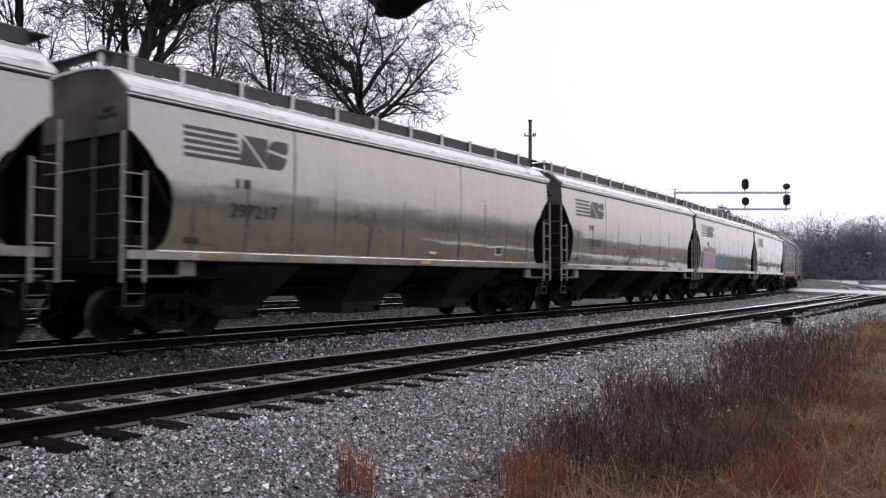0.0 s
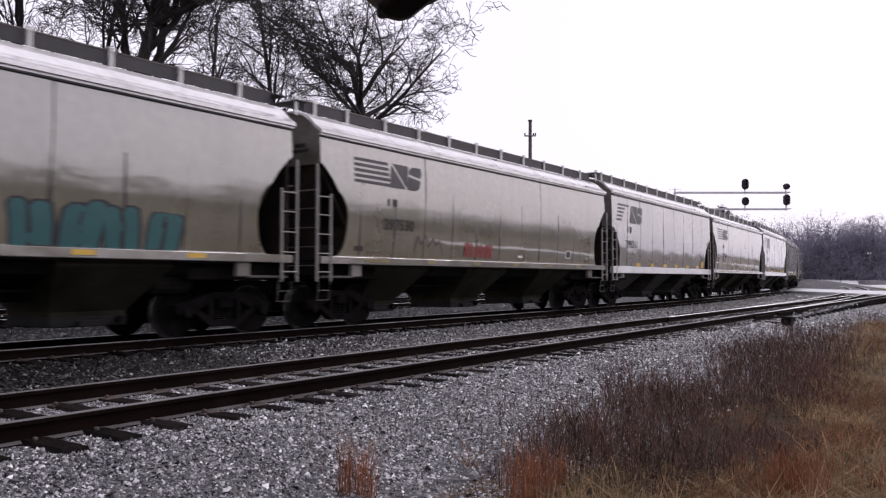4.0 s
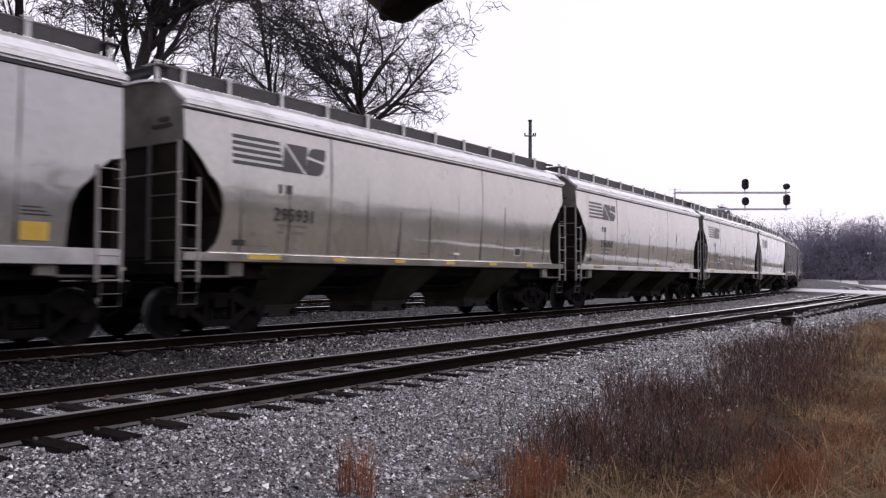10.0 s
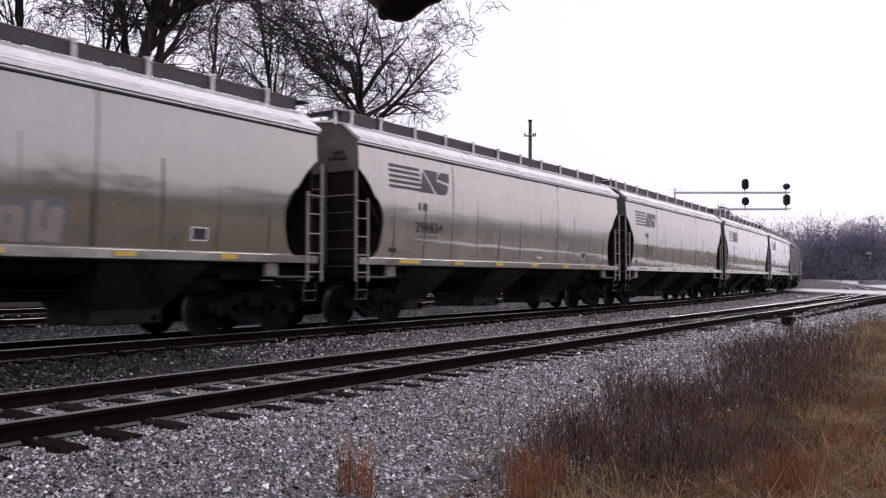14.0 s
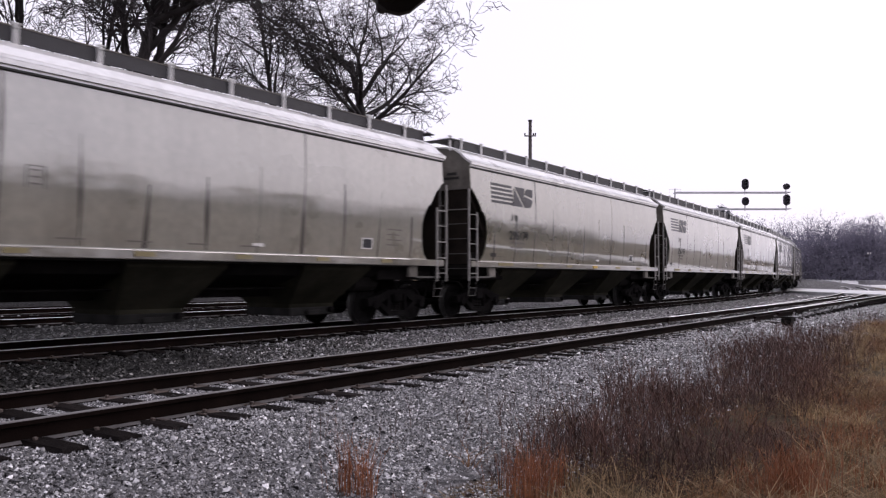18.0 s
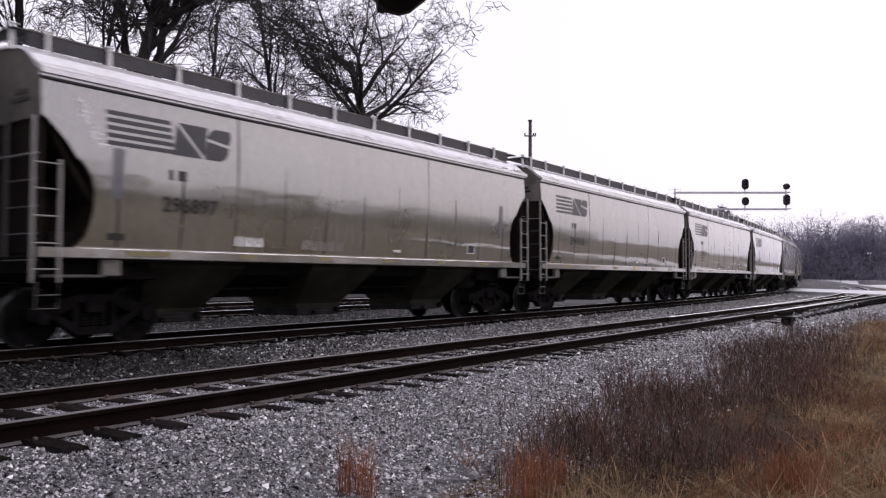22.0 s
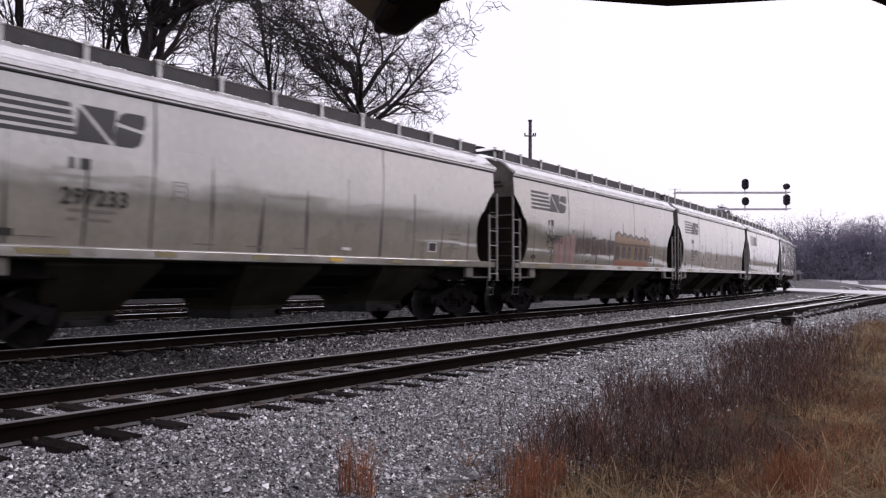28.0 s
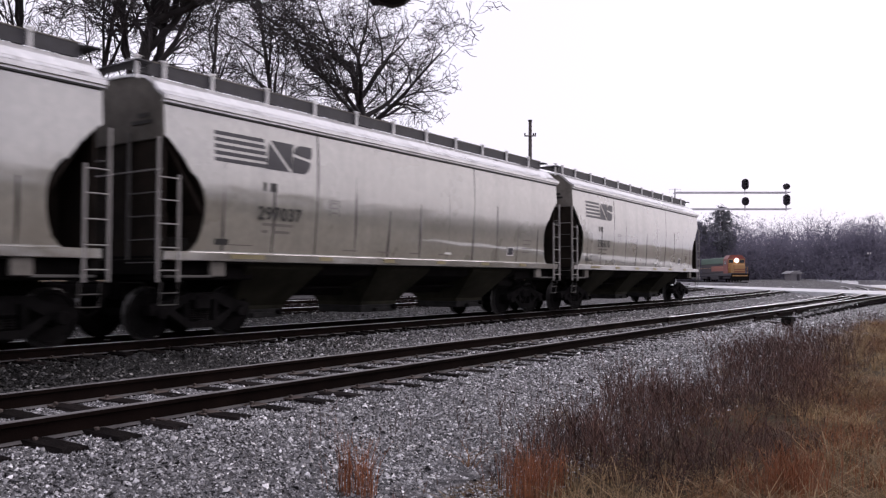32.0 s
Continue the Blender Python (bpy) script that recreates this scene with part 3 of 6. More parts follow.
def mark_forms(half, newer):
    """The railway's stripes and slanted block emblem, without letters, and small stencils as bars."""
    o = -half + (0.05 if newer else 0)
    bars, block, small = [], [], []
    if not newer:
        for i in range(5):
            z = 3.37 + i * 0.133
            bars.append(rect(o + 1.14, z, o + 2.52 - 0.02 * i, z + 0.078))
        # two slanted blocks, each cut by a thin line
        block += split_block(o + 2.50, o + 3.20, 3.36, 3.98, 0.08) + round_block(o + 3.24, o + 3.76, 3.36, 3.98, 0.08)
        small += [rect(o + 2.42, 2.88, o + 2.50, 3.07), rect(o + 2.62, 2.88, o + 2.80, 3.07)]
        for i, (a, b) in enumerate(((0, 0.26), (0.36, 0.9), (0.0, 0.18), (0.3, 0.8))):
            small.append(rect(o + 2.42 + a, 2.16 - 0.15 * (i // 2), o + 2.42 + b, 2.22 - 0.15 * (i // 2)))
        small += [rect(o + 1.22, 1.72, o + 1.56, 1.84), rect(o + 1.6, 1.72, o + 2.2, 1.74)]
        for z in (2.55, 2.66, 2.77):
            small.append(rect(o + 4.52, z, o + 4.70, z + 0.03))
        small += [rect(o + 4.45, 2.50, o + 4.47, 2.86), rect(o + 4.75, 2.50, o + 4.77, 2.86), rect(o + 4.45, 2.84, o + 4.77, 2.86)]
        for i in range(4):
            small.append(rect(o + 5.0 + 1.3 * i, 1.70, o + 5.5 + 1.3 * i, 1.73))
            small.append(rect(o + 13.6, 2.28 - 0.13 * i, o + 14.2 - 0.1 * (i % 2), 2.31 - 0.13 * i))
    else:
        for i in range(5):
            z = 4.06 - 0.155 * i
            a, b = o + 0.62 - 0.05 * i, o + 1.55 - 0.13 * i + (0.35 if i == 0 else 0)
            bars.append(rect(a, z, b, z + 0.085, 0.03))
        block += split_block(o + 2.02, o + 2.84, 3.40, 4.14, 0.10) + round_block(o + 2.90, o + 3.48, 3.40, 4.14, 0.10)
        small += [rect(o + 1.72, 2.98, o + 1.84, 3.24), rect(o + 2.02, 2.98, o + 2.22, 3.24)]
        for i in range(2):
            small.append(rect(o + 1.6, 2.06 - 0.16 * i, o + 2.5, 2.11 - 0.16 * i))
        for i in range(4):
            small.append(rect(o + 4.15, 2.35 + 0.08 * i, o + 4.4, 2.37 + 0.08 * i))
            small.append(rect(o + 7.1, 1.7 + 0.16 * i, o + 7.6, 1.73 + 0.16 * i))
            small.append(rect(o + 5.3, 1.7 + 0.05 * (i % 3), o + 5.8, 1.72 + 0.05 * (i % 3)))
    return bars, block, small


def side_frame_form():
    """Cast truck side frame: a bowed bar over two openings, with pedestals at its ends."""
    fm = Form()
    fm.prism([(-1.05, 0.42), (-1.08, 0.60), (-0.75, 0.66), (-0.35, 0.80), (0.35, 0.80), (0.75, 0.66), (1.08, 0.60), (1.05, 0.42), (0.72, 0.44), (0.42, 0.58), (0.3, 0.68), (-0.3, 0.68), (-0.42, 0.58), (-0.72, 0.44)], -0.09, 0.09)
    fm.prism([(-0.78, 0.50), (-0.66, 0.54), (-0.26, 0.30), (0.26, 0.30), (0.66, 0.54), (0.78, 0.50), (0.32, 0.18), (-0.32, 0.18)], -0.09, 0.09)
    for e in (-1, 1):
        fm.box((e * 0.31, 0, 0.50), (0.10, 0.16, 0.42), 0.02)
    return fm


def wheelset_form():
    fm = Form()
    for e in (-1, 1):
        m = Matrix.Translation((0, e * 0.7525, 0)) @ Matrix.Scale(-e, 4, (0, 1, 0))
        fm.lathe([(0.09, -0.075), (0.13, -0.07), (0.15, -0.03), (0.36, -0.045), (0.375, -0.07), (0.44, -0.065), (0.45, 0.035), (0.475, 0.045), (0.475, 0.065), (0.375, 0.065), (0.36, 0.035), (0.16, 0.03), (0.13, 0.075), (0.09, 0.075)], 18, m)
    fm.lathe([(0.0, -1.12), (0.07, -1.12), (0.07, -0.8), (0.085, -0.7), (0.075, 0.0), (0.085, 0.7), (0.07, 0.8), (0.07, 1.12), (0.0, 1.12)], 10)
    return fm


def wheelset_mesh():
    """The wheelset with bright rolling treads."""
    me = wheelset_form().mesh("wheelset", CASTING)
    me.materials.append(TREAD)
    for p in me.polygons:
        if min(math.hypot(me.vertices[i].co.x, me.vertices[i].co.z) for i in p.vertices) > 0.435:
            p.material_index = 1
    return me


COIL = Form().lathe([(0.05, 0)] + [(0.055 + 0.015 * (k % 2), 0.02 * k) for k in range(1, 10)] + [(0.05, 0.2)], 8, pose(0, 0, 0, 90, 0, 0)).mesh("spring", BLACK)


def ladder(parent, x, y, z0, z1, width, rungs, along):
    """Two stiles and rungs; along: 'x' on a side, 'y' on an end. The first stile is the taller one."""
    lad = part("ladder", Form().box((0, 0, 0), (0.02, 0.02, 0.02)), RUNG, parent)
    lad.matrix_basis = pose(x, y, 0)
    dx, dy = (width, 0) if along == "x" else (0, width)
    part("stile", Form().box((0, 0, (z0 + z1[0]) / 2), (0.055, 0.045, z1[0] - z0), 0.008), RUNG, lad)
    part("stile", Form().box((dx, dy, (z0 + z1[1]) / 2), (0.055, 0.045, z1[1] - z0), 0.008), RUNG, lad)
    me = Form().tube([(0, 0, 0), (dx, dy, 0)], 0.014, 6).mesh("rung", RUNG)
    for z in rungs:
        part("rung", me, RUNG, lad, at=pose(0, -0.012 if along == "x" else 0, z))
    return lad


def build_car(newer):
    """One covered hopper car of the older round-sided or the newer flat-sided kind."""
    half = 7.475 if newer else 8.015
    top = 4.62 if newer else 4.46
    paint = PAINT_NEW if newer else PAINT
    end_top = 3.16 if newer else 3.68
    car = new("hopper_car")
    shell = shell_form(half, newer)
    me = shell.mesh("side_sheet", paint, True)
    part("side_sheet", me, paint, car)
    part("side_sheet", me, paint, car, at=pose(0, 0, 0, 0, 0, 180))
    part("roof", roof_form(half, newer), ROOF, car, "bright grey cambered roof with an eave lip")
    # vertical seams
    gap = 1.62 if newer else 1.32
    n = int((2 * half - 2.2) / gap)
    for i in range(n + 1):
        x = -(n * gap) / 2 + i * gap
        seam, high = Form(), top - 0.12 if newer or i % 5 == 2 else 3.05 + 0.42 * math.sin(2.3 * i + 1.0)
        zz = [1.6 + (high - 1.6) * k / 12 for k in range(13)]
        for z0, z1 in zip(zz, zz[1:]):
            a, b = side_y(z0, newer) + 0.006, side_y(z1, newer) + 0.006
            w0, w1 = ((1.6 if newer else 1.25) * (0.028 + 0.026 * math.sin(math.pi * min((q - 1.6) / (high - 1.6) + 0.12, 1.0)) + 0.008 * math.sin(7.1 * i + 1.9 * q)) for q in (z0, z1))
            x0, x1 = (x + 0.02 * math.sin(3.7 * i + 1.6 * q) for q in (z0, z1))
            seam.add([(x0 - w0, -a + 0.012, z0), (x0, -a, z0), (x0 + w0, -a + 0.012, z0), (x1 - w1, -b + 0.012, z1), (x1, -b, z1), (x1 + w1, -b + 0.012, z1)], [(0, 1, 4, 3), (1, 2, 5, 4)])
        part("seam", seam, SEAM, car)
    sill_lo = 1.28 if newer else 1.39
    for e in (-1, 1):
        part("side_sill", Form().box((0, e * 1.555, (sill_lo + 1.565) / 2), (2 * half, 0.11, 1.565 - sill_lo), 0.012), SILL_NEW if newer else SILL, car, "pale side sill" if newer else "grey side sill")
        part("lower_flange", Form().box((0, e * 1.50, sill_lo - 0.02), (2 * half - 3.0, 0.14, 0.03)), GREYBLACK, car)
    for e in (-1, 1):
        # end wall, slope sheet, end frame
        part("end_panel", Form().prism([(-1.53, end_top), (1.53, end_top), (1.55, top - 0.02), (1.44, top + 0.11), (1.27, top + 0.29), (1.08, top + 0.42), (0.4, top + 0.53), (-0.4, top + 0.53), (-1.08, top + 0.42), (-1.27, top + 0.29), (-1.44, top + 0.11), (-1.55, top - 0.02)], e * (half - 0.06), e * (half - 0.01), 0), END_PAINT, car, "grimy grey end panel")
        zs, cs = (CUT_Z2, CUT_X2) if newer else (CUT_Z, CUT_X)
        line = [(c, z) for c, z in zip(cs, zs) if z < end_top + 0.03]
        skin = [(e * (half - c - 0.03), z) for c, z in line] + [(e * (half - c - 0.12), z) for c, z in line[::-1]]
        part("end_bulkhead", Form().prism(skin, -1.47, 1.47), RECESS_DARK, car, "inset end bulkhead darkened with recess shade")
        # webs added to stop daylight showing through the end recess
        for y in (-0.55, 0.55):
            part("end_web", Form().prism([(e * (half - 0.02), end_top), (e * (half - 0.45), end_top), (e * (half - 1.25), 1.6), (e * (half - 1.25), 1.42), (e * (half - 0.10), 1.42)], y - 0.02, y + 0.02), RECESS_DARK, car, "dark end web plate added to close the recess")
        part("end_sheet", Form().box((e * (half - 0.08), 0, (1.4 + end_top) / 2), (0.05, 3.0, end_top - 1.4)), RECESS_DARK, car, "brown end sheet behind the ladders, darkened with recess shade")
        part("slope_sheet", Form().prism([(e * (half - 0.06), end_top + 0.02), (e * (half - 0.16), end_top + 0.02), (e * (half - 1.05), 2.35), (e * (half - 0.97), 2.30)], -1.46, 1.46), RECESS_DARK, car, "sloping end sheet darkened with recess shade")
        # dark box added to close the daylight above the truck
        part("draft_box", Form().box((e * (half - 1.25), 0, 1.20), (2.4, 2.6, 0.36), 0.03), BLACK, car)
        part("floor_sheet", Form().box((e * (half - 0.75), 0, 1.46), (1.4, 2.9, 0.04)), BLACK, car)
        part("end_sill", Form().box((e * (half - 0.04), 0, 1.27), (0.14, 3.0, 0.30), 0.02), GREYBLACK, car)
        # end ladders: a post inside each corner stile, rungs between, and a long grab rail
        for f in (e,):
            part("end_post", Form().box((e * (half - 0.0), f * 0.62, (1.15 + end_top + 0.18) / 2), (0.05, 0.055, end_top + 0.18 - 1.15), 0.008), ENDSTEEL, car)
            for z in (1.35, 1.78, 2.22, 2.66):
                part("end_rung", Form().tube([(e * (half + 0.03), f * 0.62, z), (e * (half + 0.03), f * 1.56, z)], 0.012, 6), ENDSTEEL, car)
        part("grab_rail", Form().tube([(e * (half + 0.04), -1.56, 3.08), (e * (half + 0.04), 1.56, 3.08)], 0.015, 6), RUNG, car)
        part("brake_cylinder" if e > 0 else "end_box", Form().lathe([(0, -0.3), (0.17, -0.28), (0.19, 0), (0.17, 0.28), (0, 0.3)], 12, pose(e * (half * BODY - 0.75), -0.2, 1.62, 0, 0, 90)) if e > 0 else Form().box((e * (half - 0.55), -1.15, 1.66), (0.5, 0.35, 0.36), 0.03), GREYBLACK, car)
        for f in (-1, 1):
            lo = 0.98
            step = [1.20, 1.62, 2.06, 2.5, 2.92] if not newer else [1.02, 1.45, 1.85, 2.25, 2.62, 2.95]
            ladder(car, e * (half + (0.13 if not newer else -0.02)), f * 1.60, lo, (end_top - 0.02, 3.0), -e * 0.45, step, "x")
            part("sill_step", Form().tube([(e * (half + 0.02), f * 1.56, 1.0), (e * (half + 0.02), f * 1.52, 0.56), (e * (half - 0.36), f * 1.52, 0.56), (e * (half - 0.36), f * 1.56, 1.0)], 0.016, 6).tube([(e * (half + 0.02), f * 1.54, 0.78), (e * (half - 0.36), f * 1.54, 0.78)], 0.012, 6), DARKSTEP, car, "dark sill step")
            part("jacking_pad", Form().box((e * (half - 1.31), f * 1.50, 1.24), (0.36, 0.10, 0.30), 0.015), END_PAINT, car)
            part("lower_rail", Form().box((e * (half - 0.62), f * 1.52, 1.09), (1.1, 0.06, 0.05), 0.008), DARKSTEP, car)
        if newer:
            part("crossover_step", Form().box((e * (half + 0.05), 0, 1.22), (0.30, 2.9, 0.06), 0.01), SILL_NEW, car)
        tip = e * half * BODY
        part("coupler", Form().box((tip + e * 0.30, 0, 0.87), (0.8, 0.22, 0.26), 0.05).box((tip + e * 0.56, 0.05, 0.87), (0.26, 0.34, 0.30), 0.06), CASTING, car)
        part("hose", Form().tube([(tip + e * 0.15, -0.35, 0.95), (tip + e * 0.40, -0.38, 0.5), (tip + e * 0.58, -0.3, 0.40)], 0.025), BLACK, car)
        part("uncoupling_lever", Form().tube([(tip + e * 0.16, -1.45, 0.80), (tip + e * 0.18, -1.30, 0.98), (tip + e * 0.22, -0.2, 0.98), (tip + e * 0.42, -0.05, 1.05)], 0.014, 6), GREYBLACK, car)
        part("end_platform", Form().box((e * (half + 0.10), 0, top + 0.69), (0.34, 2.3, 0.035), 0.01), WALKWAY, car)
        # truck
        tx = e * (half * BODY - 1.18)
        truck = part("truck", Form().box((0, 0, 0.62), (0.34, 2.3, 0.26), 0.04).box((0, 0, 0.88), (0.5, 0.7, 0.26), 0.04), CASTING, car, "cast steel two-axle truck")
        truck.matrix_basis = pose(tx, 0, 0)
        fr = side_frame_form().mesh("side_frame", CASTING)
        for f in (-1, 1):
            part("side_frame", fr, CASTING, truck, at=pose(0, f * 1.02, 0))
            for q in (-0.15, 0, 0.15):
                part("spring", COIL, BLACK, truck, at=pose(q, f * 1.0, 0.31))
            for g in (-0.864, 0.864):
                part("bearing", Form().lathe([(0.0, -0.06), (0.09, -0.06), (0.11, -0.02), (0.11, 0.06), (0.0, 0.06)], 12), CASTING, truck, at=pose(g, f * 1.12, 0.45, 0, 0, 0 if f < 0 else 180))
        wm = wheelset_mesh()
        for g in (-0.864, 0.864):
            part("wheelset", wm, CASTING, truck, at=pose(g, 0, 0.45))
    # hopper bays: steep pyramids under a shallow trough, with outlet gates
    hold = half * BODY
    # dark trough added where shade falls between the bays
    part("trough", Form().prism([(-1.40, 1.38), (1.40, 1.38), (1.22, 1.12), (0.5, 0.92), (-0.5, 0.92), (-1.22, 1.12)], -hold + 1.7, hold - 1.7, 0), BLACK, car, "dark trough added for the shade between the bays")
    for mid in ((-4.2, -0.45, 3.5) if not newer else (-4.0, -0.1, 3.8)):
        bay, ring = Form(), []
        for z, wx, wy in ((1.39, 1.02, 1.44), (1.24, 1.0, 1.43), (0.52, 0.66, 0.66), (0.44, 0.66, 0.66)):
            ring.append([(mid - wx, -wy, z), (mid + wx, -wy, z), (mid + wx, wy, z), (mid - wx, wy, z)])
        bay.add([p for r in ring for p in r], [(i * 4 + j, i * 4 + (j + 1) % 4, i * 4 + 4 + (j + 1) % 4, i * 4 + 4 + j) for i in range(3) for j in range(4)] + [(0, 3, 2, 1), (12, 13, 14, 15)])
        ob = part("hopper_bay", bay, HOPPER_NEW if newer else HOPPER, car, "dark sloping discharge bay")
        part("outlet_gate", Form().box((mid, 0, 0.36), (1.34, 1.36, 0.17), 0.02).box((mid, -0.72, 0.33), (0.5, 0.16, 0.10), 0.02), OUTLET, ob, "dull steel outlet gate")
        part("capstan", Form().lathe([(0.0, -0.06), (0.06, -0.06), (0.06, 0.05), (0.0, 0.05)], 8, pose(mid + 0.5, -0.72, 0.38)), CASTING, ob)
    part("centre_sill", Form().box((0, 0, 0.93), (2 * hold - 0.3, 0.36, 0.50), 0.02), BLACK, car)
    part("brake_pipe", Form().tube([(-hold + 2.0, -0.7, 0.86), (hold - 2.0, -0.7, 0.86)], 0.025), BLACK, car)
    part("brake_reservoir", Form().lathe([(0, -0.4), (0.2, -0.38), (0.22, 0), (0.2, 0.38), (0, 0.4)], 12, pose(hold - 2.3, -0.9, 0.98, 0, 0, 90)), GREYBLACK, car)
    # roof hatch, walkways and their brackets
    part("roof_hatch", Form().prism([(-0.36, top + 0.48), (0.36, top + 0.48), (0.33, top + 0.66), (0.0, top + 0.70), (-0.33, top + 0.66)], -half + 0.9, half - 0.9, 0), WALKWAY, car, "dark trough hatch cover along the roof")
    plank = Form().box((0, 0, 0), (2 * half - 0.1, 0.07, 0.04)).mesh("plank", WALKWAY)
    # pale edge strip added for the light the walkway's top edge catches
    lip = Form().box((0, 0, 0), (2 * half - 0.1, 0.035, 0.025), 0.004).mesh("lip", END_PAINT)
    fascia = Form().box((0, 0, -0.025), (2 * half - 0.1, 0.03, 0.25), 0.005).mesh("fascia", WALKWAY)
    bracket = Form().box((0, 0, -0.05), (0.07, 0.045, 0.44), 0.008).box((0, 0.15, 0.10), (0.05, 0.4, 0.04)).box((0, 0, 0.165), (0.15, 0.07, 0.03), 0.006).mesh("bracket", POST)
    for f in (-1, 1):
        walkway = part("running_board", fascia, WALKWAY, car, "dark steel roof walkway", at=pose(0, f * 1.02, top + 0.63))
        part("lip", lip, END_PAINT, walkway, at=pose(0, f * 0.008, 0.112))
        for k in range(5):
            part("plank", plank, WALKWAY, walkway, at=pose(0, -f * (0.05 + 0.115 * k), 0.06))
        x = -half - 0.2
        for i in range(13):
            if x < half + 0.3:
                part("bracket", bracket, POST, car, at=pose(x, f * 1.06, top + 0.62, 0, 0, 0 if f < 0 else 180))
            x += 0.6 if i == 0 else 1.15 if i == 1 else 1.5
    # strip added for the dark line below the eave lip
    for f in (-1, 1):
        part("eave_angle", Form().box((0, f * (side_y(top - 0.12, newer) + 0.01), top - (0.17 if newer else 0.125)), (2 * half - 0.02, 0.05, 0.07 if newer else 0.085), 0.01), STENCIL, car, "dark strip added along the underside of the eave")
    bars, block, small = mark_forms(half, newer)
    for poly in bars:
        part("stripe", decal([poly], newer), LOGO, car)
    part("emblem", decal(block, newer, 0.008), LOGO, car, "black slanted block emblem")
    for poly in small:
        wide = max(x for x, _ in poly) - min(x for x, _ in poly)
        slim = max(z for _, z in poly) - min(z for _, z in poly) < 0.07
        part("stencil", decal([poly], newer), FAINT if slim and wide > 0.1 else STENCIL, car)
    part("end_stencil", Form().box((-half + 0.0, -1.0, 4.15), (0.012, 0.3, 0.08)).box((-half + 0.0, -0.95, 4.02), (0.012, 0.55, 0.07)), STENCIL, car)
    if newer:
        part("reflector", decal([rect(half - 1.75, 1.66, half - 1.28, 1.96)], True, 0.012), YELLOW, car, "large yellow reflector panel")
        for k in range(3):
            part("stencil", decal([rect(half - 1.75, 2.06 + 0.06 * k, half - 1.25 - 0.08 * k, 2.085 + 0.06 * k)], True), STENCIL, car)
        return car
    part("placard", decal([rect(half - 3.35, 1.80, half - 3.02, 2.02)], newer, 0.010), LOGO, car)
    part("placard_edge", decal([rect(half - 3.385, 1.775, half - 2.985, 2.045)], newer, 0.006), WHITE, car)
    part("tag", decal([rect(1.2, 1.72, 1.5, 1.79)], newer), WHITE, car)
    return car


SEAM = plain("seam_dirt", (0.028, 0.023, 0.019), 0.6, 0.0, 1.0, 1.7)

LENGTH_OLD, LENGTH_NEW = 16.03, 14.95
# start of each car along the line at the clip's start (less the run S), kind, digits
CARS = [(-7.05, 0, "297204"), (10.40, 0, "297217"), (27.75, 0, "296162"), (44.78, 0, ""), (61.70, 0, "297530"), (78.85, 1, "298211"), (94.95, 0, "297228"), (112.05, 1, "298167"),
        (128.30, 0, "295931"), (145.70, 0, "296068"), (163.08, 0, "297609"), (180.55, 0, "294834"), (198.00, 0, "296131"), (215.50, 0, "297660"), (233.00, 0, "296179"), (250.46, 0, "296248"),
        (267.75, 0, "296897"), (285.05, 0, "294916"), (302.38, 0, "298019"), (319.90, 0, "296071"), (337.25, 0, "297233"), (354.62, 0, "294893"), (371.85, 0, "296182"), (389.12, 0, "297037"), (406.65, 0, "296610")]


def run(t):
    """Metres that the train has gone."""
    return BODY * (11.85645 * t + 0.0053032 * (t - 16) ** 2 - 0.00017277 * (t - 16) ** 3)


def car_pose(start, newer, t):
    s = BODY * (start + (LENGTH_NEW if newer else LENGTH_OLD) / 2) - run(t)
    return on_line(s, MAIN)


LABELS = {3: "grey hopper car with purple and teal graffiti along its side", 10: "grey hopper car with black and white graffiti near its sill", 21: "grey hopper car with pink and orange graffiti along its side",
          16: "grey hopper car with small white scribbles on its side", 24: "last grey hopper car of the train with open tail end"}


def blob(x, z, w, h, rng, n=11):
    """An uneven rounded patch of paint."""
    out = []
    for i in range(n):
        g = 2 * math.pi * i / n
        k = rng.uniform(0.8, 1.08)
        ca, sa = math.cos(g), math.sin(g)
        out.append((x + w / 2 * k * math.copysign(abs(ca) ** 0.6, ca), z + h / 2 * k * math.copysign(abs(sa) ** 0.6, sa)))
    return out


